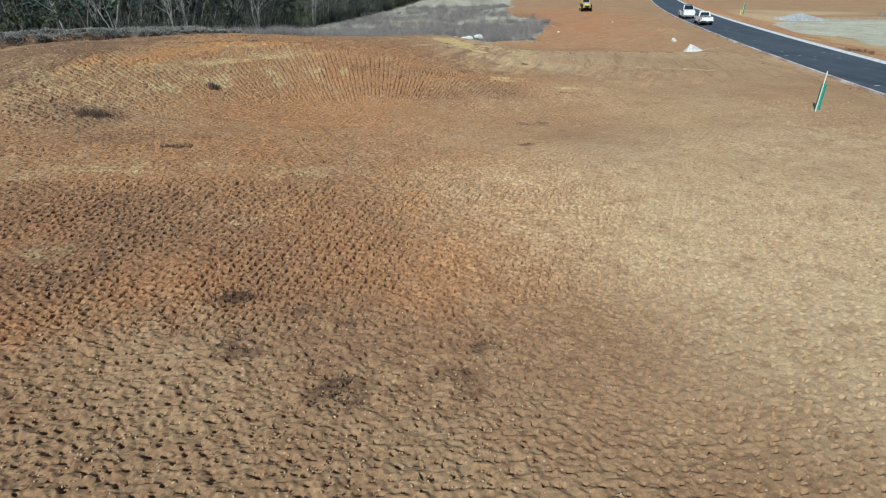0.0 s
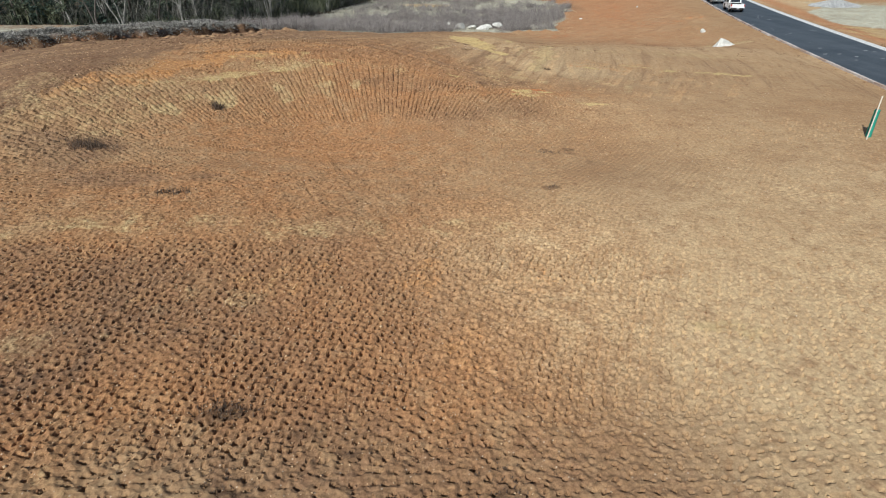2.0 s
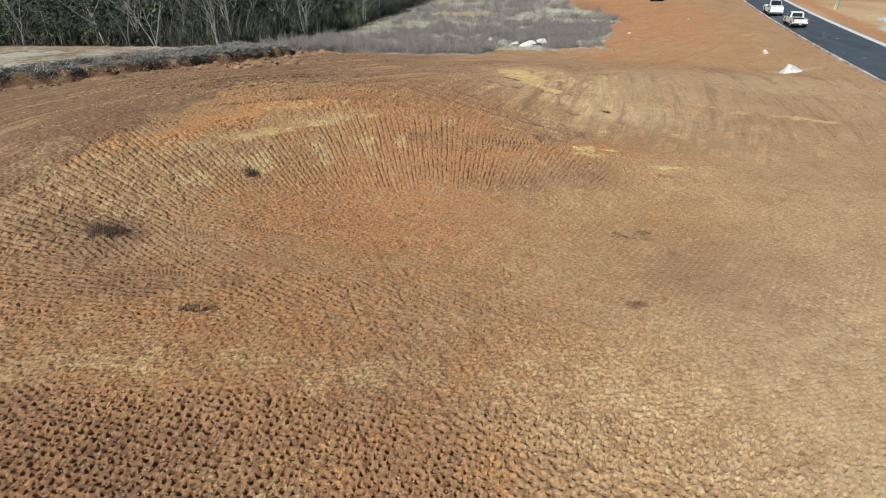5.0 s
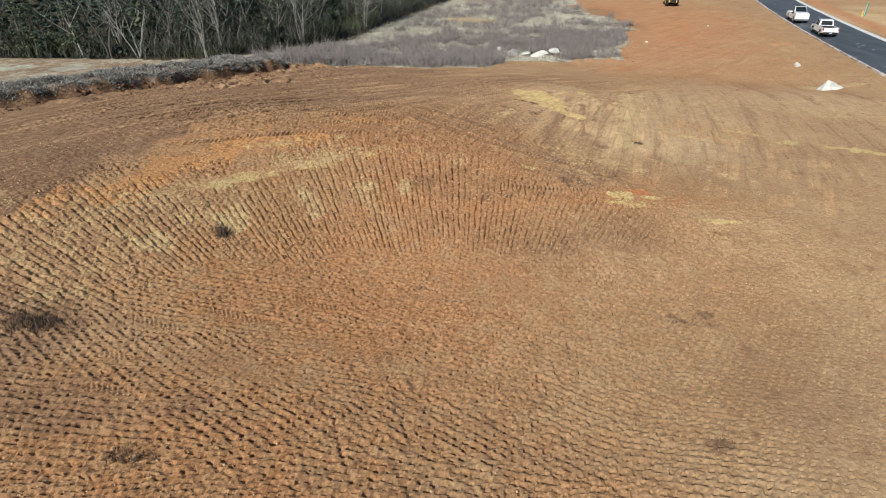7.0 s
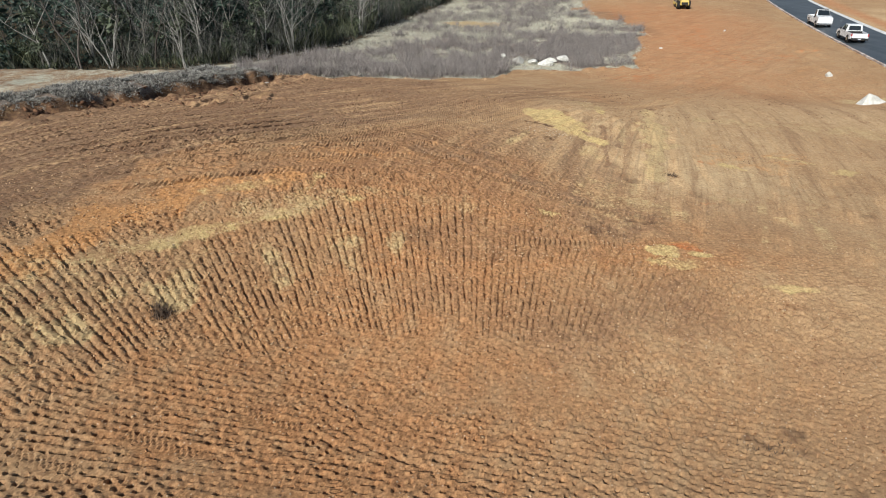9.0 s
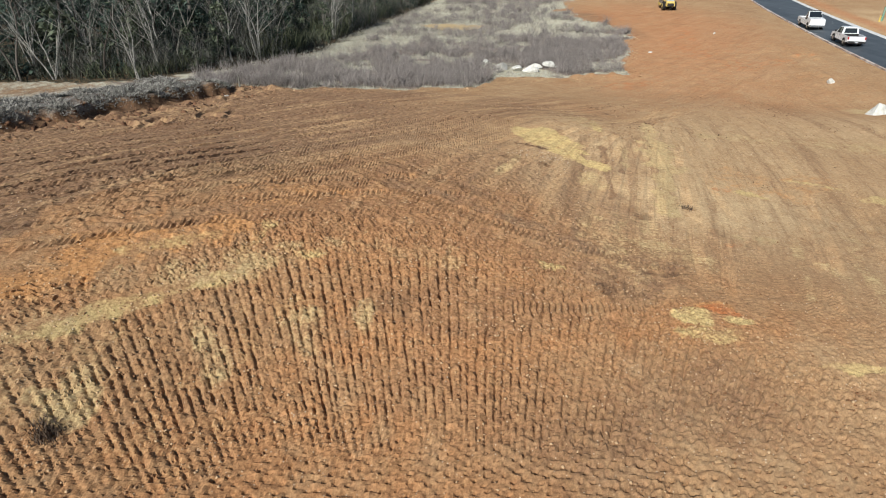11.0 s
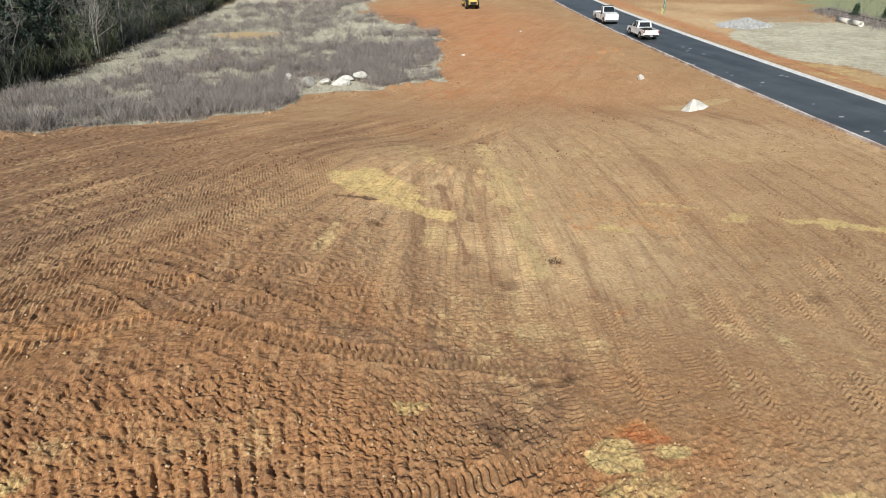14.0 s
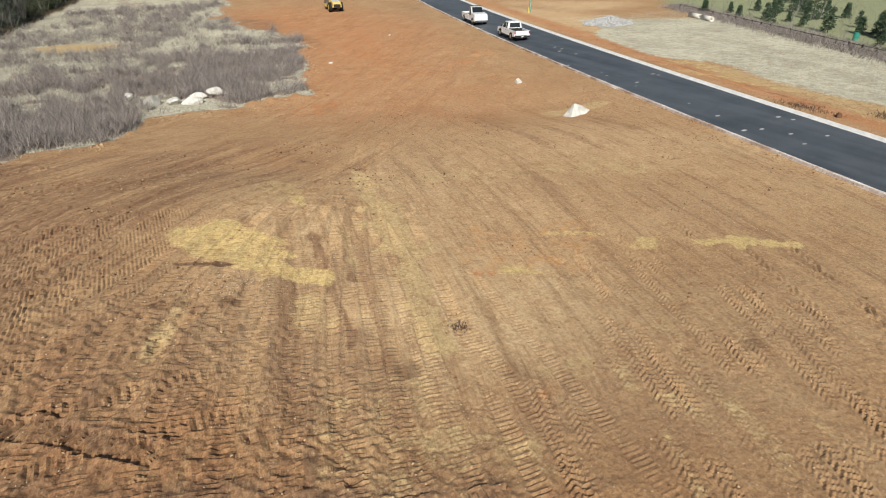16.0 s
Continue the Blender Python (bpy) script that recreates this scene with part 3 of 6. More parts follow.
    # smooth lanes where a blade or wheel has pressed the pits flat
    for lx, ly, lr, ll, turned in ((-11.5, 16.1, 1.5, 0.75, 5), (-3.4, 19.3, 0.28, 1.1, -22), (-7, 30, 0.5, 4, 75), (7, 27, 2.0, 5, 10), (-1.0, 34.6, 3.0, 1.0, 8), (-9.5, 28.6, 3.0, .8, -4)):
        c, s = math.cos(radians(turned)), math.sin(radians(turned))
        q = ((x - lx) * c + (y - ly) * s) / lr, (-(x - lx) * s + (y - ly) * c) / ll
        z = z * (1 - 0.75 * np.exp(-(q[0] ** 2 + q[1] ** 2) ** 2))
    for x0, y0, x1, y1, wide in CREST_LANES:
        z = z * (1 - .85 * (1 - smooth(stroke_distance(x, y, x0, y0, x1, y1) + .25 * (patchy(x, y, .5, 58) - .5), wide * .55, wide * 1.2)))
    # short lengths of crawler tread across the floor of the hollow
    for k, (x0, y0, x1, y1) in enumerate(FLOOR_TREADS):
        run = math.hypot(x1 - x0, y1 - y0)
        t = ((x - x0) * (x1 - x0) + (y - y0) * (y1 - y0)) / run
        d = ((x - x0) * (y1 - y0) - (y - y0) * (x1 - x0)) / run
        m = (np.abs(d) < .5) & (t > -.3) & (t < run + .3)
        ends = smooth(t[m], -.2, .4) * (1 - smooth(t[m], run - .4, run + .2))
        flat = ends * (1 - smooth(np.abs(d[m]), .22, .36))
        bars = np.abs(np.mod((t[m] + .8 * np.abs(d[m])) / .17, 1) - .5) * 2
        z[m] = z[m] * (1 - .8 * flat) + flat * .05 * (smooth(bars, .2, .8) - .7)
    # crawler tracks
    open_soil = (1 - smooth(brush_side(x, y), -1.5, 0)) * (1 - smooth(bank_side(x, y), -2.5, -1.0) * (y < 76)) * (road_offset(x, y) < -7)
    beyond = smooth(y, 41, 44) * (1 - 0.7 * slope_ring)
    for k, (x0, slope, bend, y0, y1) in enumerate(NORTH_TRACKS):
        t = y - 50
        d = (x - x0 - slope * t - bend * t * t) / math.sqrt(1 + slope * slope)
        m = (np.abs(d) < 1.6) & (y > y0) & (y < y1)
        ends = smooth(y[m], y0, y0 + 1.5) * (1 - smooth(y[m], y1 - 5, y1))
        z[m] += ends * beyond[m] * open_soil[m] * tread(d[m], y[m] * math.sqrt(1 + slope * slope), 1.55, 0.50, 0.165, 0.0, 50 + k) * (1.15 if x0 < 7 else .7) * (0.1 + 1.1 * patchy(x[m], y[m], 2.0, 56 + k))
    for k, (y0, slope, bend, x0, x1) in enumerate(EAST_TRACKS):
        t = x + 10
        d = (y - y0 - slope * t - bend * t * t) / math.sqrt(1 + slope * slope)
        m = (np.abs(d) < 1.6) & (x > x0) & (x < x1)
        ends = smooth(x[m], x0, x0 + 1.5) * (1 - smooth(x[m], x1 - 4, x1))
        z[m] += ends * open_soil[m] * tread(d[m], x[m] * math.sqrt(1 + slope * slope), 1.55, 0.52, 0.22, 0.1, 80 + k) * (1.1 - .35 * smooth(y[m], 50, 58) + .45 * smooth(-x[m], 8, 15)) * (0.2 + 1.1 * patchy(x[m], y[m], 2.0, 86 + k))
    for k, (x0, slope, y0, y1) in enumerate(WHEEL_TRACKS):
        d = (x - x0 - slope * (y - 47)) / math.sqrt(1 + slope * slope)
        m = (np.abs(d) < .5) & (y > y0) & (y < y1)
        z[m] += smooth(y[m], y0, y0 + 1.5) * (1 - smooth(y[m], y1 - 2, y1)) * lugs(d[m], y[m] * math.sqrt(1 + slope * slope), 120 + k)
    for k, (x0, y0, x1, y1) in enumerate(CROSSING):
        run = math.hypot(x1 - x0, y1 - y0)
        t = ((x - x0) * (x1 - x0) + (y - y0) * (y1 - y0)) / run
        d = ((x - x0) * (y1 - y0) - (y - y0) * (x1 - x0)) / run + .25 * (patchy(t, t * 0 + k, 1.6, 105) - .5)
        m = (np.abs(d) < .8) & (t > -.2) & (t < run + .2)
        ends = smooth(t[m], -.15, .1) * (1 - smooth(t[m], run - .1, run + .15))
        flat = ends * (1 - smooth(np.abs(d[m]), .28, .38))
        bars = np.abs(np.mod((t[m] + .05 * np.sin(d[m] * 8)) / .20, 1) - .5) * 2
        worn = .35 + .9 * patchy(x[m], y[m], .7, 106)
        z[m] = z[m] * (1 - .85 * flat) + flat * (.105 * worn * (smooth(bars, .15, .7) - .8) - .02) + ends * .08 * np.exp(-((np.abs(d[m]) - .42) / .07) ** 2) * patchy(x[m], y[m], .3, 107)
    for cx, cy, r, a0, a1 in CURLS:
        d = np.hypot(x - cx, y - cy) - r
        m = np.abs(d) < .8
        turned = np.mod(np.degrees(np.arctan2(y[m] - cy, x[m] - cx)) - a0, 360)
        z[m] += (smooth(turned, 0, 25) * (1 - smooth(turned, a1 - a0 - 25, a1 - a0))) * (.16 * np.exp(-((d[m] - .18) / .13) ** 2) - .12 * np.exp(-((d[m] + .12) / .16) ** 2))
    # long shallow ruts along both ways of travel
    across_n, across_e = ways_of_travel(x, y)
    along_n, along_e = y, x * 1.52
    east_part = eastward_part(x, y)
    ruts = .5 * patchy(across_n, along_n * .05, .42, 95) * (1 - east_part) + .5 * patchy(across_e, along_e * .05, .45, 96) * east_part
    ruts = ruts + .25 * patchy(across_n, along_n * .08, .17, 97) * (1 - east_part) + .25 * patchy(across_e, along_e * .08, .18, 98) * east_part
    z = z + (.19 - .02 * east_part) * (ruts - .37) * smooth(y, 46, 50) * open_soil * (.3 + .9 * patchy(x, y, 3.5, 99))
    # clods pushed up along the bank and the brush, and rough ground beyond the rim
    rough = 1.5 * np.exp(-((bank_side(x, y) + 1.5) / 2.2) ** 2) * (y < 77) + np.exp(-((brush_side(x, y) + 1.2) / 1.2) ** 2)
    lumps = np.maximum(patchy(x, y, 0.8, 14) - 0.45, 0) * 0.40 + np.maximum(patchy(x, y, 0.35, 15) - 0.5, 0) * 0.25
    z = z + rough * lumps * (x < 16)
    z = z + .9 * np.exp(-((road_offset(x, y) + 9.5 - .1 * (y - 95)) / 2.2) ** 2) * smooth(y, 82, 88) * (1 - smooth(y, 106, 114)) * lumps + .5 * smooth(patchy(x, y, 6, 30), .5, .7) * lumps * smooth(y, 76, 84) * (x > 6) * (road_offset(x, y) < -7)
    z = z + 0.15 * beyond * open_soil * (patchy(x, y, 0.17, 16) - 0.5) * patchy(x, y, 2.2, 18) * (1 - .8 * smooth(x + .3 * (y - 50), 0, 6))
    return z * (np.abs(road_offset(x, y)) > 6)


# stains and soils of other colours, a few with light or shade put in: x, y, half length, half width, turn in degrees,
# strength
STAINS_NEAR = {
    "pale": [(-8.3, 11.4, 2.4, 1, 0, 0.2), (-5.8, 9.6, 3.2, 0.8, 0, 0.22), (-1.4, 10.6, 0.6, 0.5, 0, 0.4), (-6.6, 18.5, 2, 0.9, 20, 0.25), (-11.5, 16.2, 1.3, 0.6, 5, 0.36), (-12.5, 22.2, 4.5, 0.9, 2, 0.5),
             (-5, 22.3, 4, 0.8, 0, 0.42), (0.7, 22.8, 1.6, 0.5, 0, 0.5), (7.6, 17.2, 0.9, 0.3, -10, 0.6)],
    "orange": [(2, 19.3, 1.0, 1.0, 0, 0.34), (-1.2, 19.6, 0.7, 0.9, 0, 0.42), (0.2, 16.5, 0.6, 0.9, 0, 0.3), (-5.5, 19.3, 1.2, 0.8, 0, 0.34), (-8.6, 18.2, 0.8, 0.5, 0, 0.34)],
    "dark": [(-5.4, 13.9, 0.5, 0.28, 10, 0.62), (-4.5, 12.6, 0.4, 0.25, 20, 0.55), (-4.6, 11.6, 0.7, 0.3, 0, 0.55), (-2.1, 10.2, 0.5, 0.7, 0, 0.6), (1.0, 11.7, 0.4, 0.4, 0, 0.62), (0.2, 10.6, 0.7, 0.5, 0, 0.42),
             (-2.4, 12.6, 0.5, 0.3, 0, 0.45), (-3.4, 13.3, 0.5, 0.25, 0, 0.45), (3.6, 26.6, 0.35, 0.22, 0, 0.5)],
    # the brown band at y 26.3 also puts a shadowy strip into the colour
    "brown": [(2.2, 11.6, 4, 2.6, 0, 0.45), (-8, 17.0, 6.5, 3.4, 0, 0.7), (-2.5, 17.5, 4, 3, 0, 0.4), (-13.5, 26.3, 3.8, 0.9, 3, 0.62), (-1, 12, 4, 2.5, 0, 0.55), (-14.5, 18.6, 3, 1.8, 0, 0.5)],
    "basin": [(-6, 16.5, 9.5, 5.5, 0, 1.1), (1, 17, 4.5, 5.5, 0, 0.85), (-10, 22, 11, 10, 0, 0.7)],
    # near right: pale tan soil, plus backscatter glow put into its colour
    "tan_field": [(12.5, 16, 9, 9, 0, .88), (15, 27, 8, 6, 0, 0.42)],
}
STAINS_SLOPE = {
    "yellow": [(3.9, 42.6, 0.5, 0.42, 0, 1), (5.25, 42.5, 0.5, 0.22, 0, 0.9), (4.3, 41.7, 0.9, 0.35, 0, 0.55), (7.9, 40.45, 1.0, 0.25, 0, 0.6), (-8.9, 43.3, 1.2, 0.25, 20, 0.5), (-0.6, 44.8, 0.5, 0.2, 0, 0.6)],
    # pale chips and clay; the broad ones also paint the slope as more sunlit
    "pale": [(-11, 37.4, 3, 1.5, 35, 0.20), (-16.5, 35.2, 3.6, 1.9, 42, 0.42), (-20.5, 32.5, 3, 2, 50, 0.40), (-13.5, 37, 0.7, 0.5, 0, 0.9), (-15.4, 34.6, 0.9, 0.5, 20, 0.9), (-10, 40.6, 4.5, 1.2, 32, 0.26),
             (-8.2, 40.6, 0.5, 1.1, 10, 0.6), (-6.4, 41.4, 0.35, 0.8, 0, 0.55), (-10.4, 39, 0.4, 1.2, 25, 0.6), (-13, 37.2, 0.6, 1, 30, 0.6), (-10.8, 42.6, 4.2, 0.6, 30, 0.52), (-5, 44.2, 2, 0.5, 0, 0.36),
             (-15, 38.2, 3, 1.3, 40, 0.36), (-17.5, 34, 1.6, 3.5, 0, 0.4)],
    "orange": [(4.75, 43.2, 0.7, 0.3, 0, 1), (-19.5, 35.2, 2.4, 0.6, 60, 0.6)],
    "dark": [(1.4, 43.7, 0.55, 0.3, 0, 0.55), (2.2, 44, 0.25, 1.0, 0, 0.5), (3.7, 45.4, 0.9, 0.22, 10, 0.62), (-5.6, 41.6, 0.5, 0.7, 0, 0.5), (4.25, 33.5, 0.3, 0.22, 0, 0.55), (5.4, 33.9, 0.4, 0.22, 0, 0.55),
             (6.2, 31.7, 0.4, 0.35, 0, 0.45), (5.4, 33.2, 0.4, 0.2, 0, 0.42)],
    "brown": [(1.5, 38.6, 4.5, 2.0, 0, 0.55), (2.2, 44.2, 2, 1.4, 0, 0.7), (-3, 42.3, 3.5, 1.2, 0, 0.45), (-17.5, 29.5, 2.2, 2.2, 0, 0.7), (8.2, 37, 1.5, 0.4, 0, 0.3)],
    "basin": [(-5, 42.5, 9, 4, 0, 0.85), (-6, 34, 13, 12, 0, 0.8)],
    "tan_field": [(15, 34, 7, 7, 0, 0.36), (9, 38.5, 4, 3, 0, 0.26)],
    "rust": [(4.75, 43.1, 0.55, 0.24, 0, 1), (5.2, 43, 0.3, 0.2, 0, 0.7)],
}
STAINS_BEYOND = {
    "yellow": [(2.3, 57.2, 1.6, 0.65, -22, 1.2), (1.5, 58.6, 1.3, 0.7, -25, 1.0), (10.8, 55.1, 0.8, 0.3, -18, 0.85), (17, 55.2, 0.6, 0.5, 0, 0.75), (15, 57.2, 1.4, 0.2, -28, 0.7), (20.6, 53.2, 1.6, 0.5, -28, 1.1), (4.5, 64.2, 0.35, 1.5, -5, 0.7)],
    "pale": [(2, 49, 1.6, 3.2, -10, 0.34), (4.6, 47.5, 1.6, 2.0, 5, 0.42), (-1.6, 54, 0.25, 1.8, -20, 0.6), (2.4, 54.2, 0.7, 1.6, -10, 0.6), (9, 49.4, 0.9, 0.5, 0, 0.5), (10.4, 46.4, 0.5, 0.7, 0, 0.5)],
    "orange": [(-10.6, 47, 3.4, 0.9, 25, 0.35), (12, 57, 3, 2, 0, 0.35), (-5.2, 50.5, 3, 0.8, 20, 0.2)],
    "dark": [(0.1, 57.9, 1.1, 0.2, -10, 0.9), (-1.3, 55.4, 0.6, 0.4, 0, 0.5), (0.2, 55.3, 0.35, 0.5, 0, 0.7), (4.2, 51.2, 0.4, 0.6, 0, 0.36), (5.8, 56.4, 0.55, 0.25, -30, 0.42), (7.2, 71.8, 0.3, 0.8, 15, 0.5),
             (14.2, 47.6, 0.9, 0.35, -30, 0.42), (15.2, 46.4, 0.5, 0.4, 0, 0.4), (6.9, 49.6, 0.8, 0.3, 10, 0.38), (8.2, 48.6, 0.5, 0.4, 0, 0.34)],
    "brown": [(-6, 46.8, 8, 3, 10, 0.42), (-2.5, 50.5, 4.5, 5.5, 10, 0.5), (-6, 52, 10, 5.5, 20, 0.58), (13, 47, 5, 5, 0, 0.2), (2, 53, 1.6, 3, 0, 0.6), (9.5, 47, 3, 4, 10, 0.35),
             (1.5, 47, 2.6, 1.6, 0, 0.5)],
    "basin": [(-4, 48.5, 5, 4, 0, 0.8), (-5, 46, 6, 4, 0, 0.95), (-12, 46, 11, 6, 25, 0.6)],
    "tan_field": [(19, 52, 6, 7, 0, 0.35), (14, 47, 6, 9, 0, 0.25), (7.5, 57, 6, 10, 0, 0.7)],
    "rust": [(9.5, 55.5, 0.5, 0.3, 0, 0.5), (7.4, 48.6, 0.5, 0.6, 0, 0.22)],
}
STAINS_FAR = {
    "yellow": [(0.6, 59.9, 1.9, 1.05, -22, 1.2), (46.6, 75, 6, 1.3, 100, 0.55), (47.4, 66.5, 4, 1.2, 80, 0.45), (49, 83, 4, 1.6, 110, 0.55)],
    "pale": [(4, 65.5, 1.0, 1.6, 20, 0.5), (30.2, 77.6, 2.4, 1.2, 0, 0.8), (22, 64, 5, 1.2, -20, 0.5), (14, 66, 4, 1, -10, 0.5)],
    "brown": [(17, 137, 3.4, 7, 0, 0.75), (20.5, 122, 1.2, 7, 0, 0.5), (21, 58, 6, 5, 0, 0.35), (-18, 58, 13, 6, 30, 0.75), (-8, 68, 9, 4, 25, 0.6)],
    "tan_field": [(22, 60, 11, 10, 0, 0.38), (24, 66, 10, 8, 0, 0.6), (56, 110, 8, 16, 0, 0.85), (68, 127, 10, 9, 0, 0.7), (12, 63, 6, 7, 0, 0.5), (20, 56, 7, 6, 0, 0.35)],
    "rust": [(18.5, 139, 4.5, 8, 0, 0.35), (24.5, 112, 3, 12, -5, 0.35), (29, 98, 5, 2.2, 20, 0.34), (13.5, 90.5, 3.5, 1.4, 20, 0.36)],
    "red": [(24, 120, 12, 32, 0, 0.8), (20, 92, 10, 10, 0, 0.5), (60, 119, 14, 4, 10, 0.3), (0, 77, 10, 5, 0, 0.3)],
}
# long strips: x, y, x, y, half width, strength
STRIPS = {
    "yellow": [(-14.6, 39.0, -12.6, 40.8, .34, .62), (-12.6, 40.8, -10.4, 42.4, .28, .60), (-16.3, 37.5, -14.6, 39.0, .28, .42), (-14.0, 42.4, -11.8, 43.8, .26, .5), (-10.7, 43.0, -10.2, 44.9, .3, .36)],
    "orange": [(-17.9, 36.6, -16.3, 40.2, .75, .75), (-16.3, 40.2, -14.7, 42.4, 1.0, .75), (-14.7, 42.4, -11.0, 44.4, .75, .65), (-16.4, 43.2, -12.3, 46.0, .5, .3)],
    "pale": [(9.0, 68.4, 7.7, 62.4, .55, .8), (7.7, 62.6, 7.2, 58.0, .95, .95), (7.2, 58.4, 5.6, 51.6, .5, .85), (5.3, 60.5, 5.0, 57.0, .3, .5), (10.2, 49.2, 8.4, 44.2, .22, .34), (12.9, 50.4, 10.6, 43.6, .35, .40), (15.2, 50.0, 12.6, 43.6, .25, .34)],
    "brown": [(4.2, 60.0, 3.2, 52.4, .22, .9), (5.4, 60.5, 4.5, 56.0, .16, .8), (-7.0, 52.2, -2.2, 49.6, .45, .7), (-6.6, 49.6, 4.0, 46.2, .55, .75), (1.8, 53.4, .6, 46.6, .25, .6), (-2.4, 54.6, -3.4, 50.8, .22, .7)],
}
STAINS = {}
for area in (STAINS_NEAR, STAINS_SLOPE, STAINS_BEYOND, STAINS_FAR):
    for kind, spots in area.items():
        STAINS.setdefault(kind, []).extend(spots)


def stain(x, y, key):
    m = np.zeros(x.shape)
    for sx, sy, a, b, turned, strength in STAINS[key]:
        c, s = math.cos(radians(turned)), math.sin(radians(turned))
        u, v = ((x - sx) * c + (y - sy) * s) / a, (-(x - sx) * s + (y - sy) * c) / b
        u, v = u + 1.3 * (patchy(x, y, max(b, .5) * 1.3, 91) - .5), v + 1.3 * (patchy(x, y, max(b, .5) * 1.1, 92) - .5)
        shape = np.exp(-0.55 * (u * u + v * v) ** 1.5) if max(a, b) > 3.5 else smooth(np.hypot(u, v), 1.5, 0.7)
        m = np.maximum(m, (.65 + .6 * patchy(x, y, .45, 93)) * strength * shape)
    for x0, y0, x1, y1, wide, strength in STRIPS.get(key, ()):
        d = stroke_distance(x + .8 * wide * (patchy(x, y, 1.1, 94) - .5), y, x0, y0, x1, y1) + wide * 1.1 * (patchy(x, y, .5, 90) - .5)
        m = np.maximum(m, (.65 + .6 * patchy(x, y, .6, 93)) * strength * (1 - smooth(d, .55 * wide, 1.35 * wide)))
    return m


def tile_level(x, y):
    """How often a one-metre tile of the ground is cut: fine where the pits are, coarse far off."""
    n = np.ones(x.shape, int)

    def set_box(x0, x1, y0, y1, k):
        n[(x > x0) & (x < x1) & (y > y0) & (y < y1)] = k
    set_box(-62, 60, -2, 132, 2)
    set_box(-46, 42, 0, 104, 4)
    set_box(-30, 22, 5, 78, 8)
    set_box(-17, 14, 6, 56, 16)
    set_box(-20, -16, 14, 30, 16)
    set_box(-13, 5, 7, 21, 32)
    set_box(-13, 1, 38, 46, 32)
    set_box(-30, -17, 46, 64, 16)
    set_box(-24, -17, 27, 41, 16)
    set_box(-13, 9, 56, 63, 16)
    set_box(10, 18, 41, 54, 16)
    wide = (np.abs(x + 1) > 5 + .6 * y) & (n == 32)
    n[wide] = 8
    return n


def build_ground():
    far, step, p = [], 1.0, 0.0
    while p < 2500:
        step *= 1.22
        p += step
        far.append(p)
    far = np.array(far)
    xs = np.concatenate((-64 - far[::-1], np.arange(-64, 65), 64 + far))
    ys = np.concatenate((-8 - far[::-1], np.arange(-8, 137), 136 + far))
    cx, cy = np.meshgrid((xs[1:] + xs[:-1]) / 2, (ys[1:] + ys[:-1]) / 2)
    level = tile_level(cx, cy)
    grids, keys = {}, []
    for n in (1, 2, 4, 8, 16, 32):
        jj, ii = np.nonzero(level == n)
        t = np.arange(n + 1) / n
        gx = (xs[ii][:, None] + (xs[ii + 1] - xs[ii])[:, None] * t)[:, None, :].repeat(n + 1, 1)
        gy = (ys[jj][:, None] + (ys[jj + 1] - ys[jj])[:, None] * t)[:, :, None].repeat(n + 1, 2)
        key = np.round(gx * 64).astype(np.int64) * (1 << 32) + np.round(gy * 64).astype(np.int64)
        grids[n] = (jj, ii, key.shape, len(keys))
        keys.append((key.ravel(), gx.ravel(), gy.ravel()))
    all_keys = np.concatenate([k[0] for k in keys])
    _, first, where = np.unique(all_keys, return_index=True, return_inverse=True)
    where = where.ravel()
    x = np.concatenate([k[1] for k in keys])[first]
    y = np.concatenate([k[2] for k in keys])[first]
    z = hill_height(x, y)
    near = (x > -60) & (x < 60) & (y > 2) & (y < 120)
    z[near] += relief(x[near], y[near])
    index, quads, at = {}, [], 0
    for n, (jj, ii, shape, _) in grids.items():
        index[n] = where[at:at + int(np.prod(shape))].reshape(shape)
        at += int(np.prod(shape))
        v = index[n]
        quads.append(np.stack((v[:, :-1, :-1], v[:, :-1, 1:], v[:, 1:, 1:], v[:, 1:, :-1]), -1).reshape(-1, 4))
    # where a fine tile meets a coarse one, the fine edge follows the coarse edge
    for n in (2, 4, 8, 16, 32):
        jj, ii, _, _ = grids[n]
        v = index[n]
        for dj, di, line in ((-1, 0, v[:, 0, :]), (1, 0, v[:, -1, :]), (0, -1, v[:, :, 0]), (0, 1, v[:, :, -1])):
            other = level[np.clip(jj + dj, 0, level.shape[0] - 1), np.clip(ii + di, 0, level.shape[1] - 1)]
            for m in (1, 2, 4, 8, 16):
                if m < n:
                    rows = line[other == m]
                    k = n // m
                    f = (np.arange(n + 1) % k) / k
                    low = (np.arange(n + 1) // k) * k
                    high = np.minimum(low + k, n)
                    z[rows] = z[rows[:, low]] * (1 - f) + z[rows[:, high]] * f
    quads = np.concatenate(quads).astype(np.int32)
    me = bpy.data.meshes.new("ground")
    me.vertices.add(len(x))
    me.vertices.foreach_set("co", np.stack((x, y, z), 1).astype(np.float32).ravel())
    me.loops.add(quads.size)
    me.loops.foreach_set("vertex_index", quads.ravel())
    me.polygons.add(len(quads))
    me.polygons.foreach_set("loop_start", np.arange(0, quads.size, 4, dtype=np.int32))
    masks = {key: stain(x, y, key) for key in STAINS}
    d = road_offset(x, y)
    ragged = 2.2 * (patchy(x, y, 1.8, 62) - .5) + 1.2 * (patchy(x, y, .7, 63) - .5)
    brush = smooth(brush_side(x, y) + ragged * .5, -0.3, 0.5) * (1 - smooth(woods_side(x, y), -1, 1))
    bank = bank_side(x, y)
    cut = (y < 77.5) * smooth(bank + ragged * .3, 0.3, 0.9)
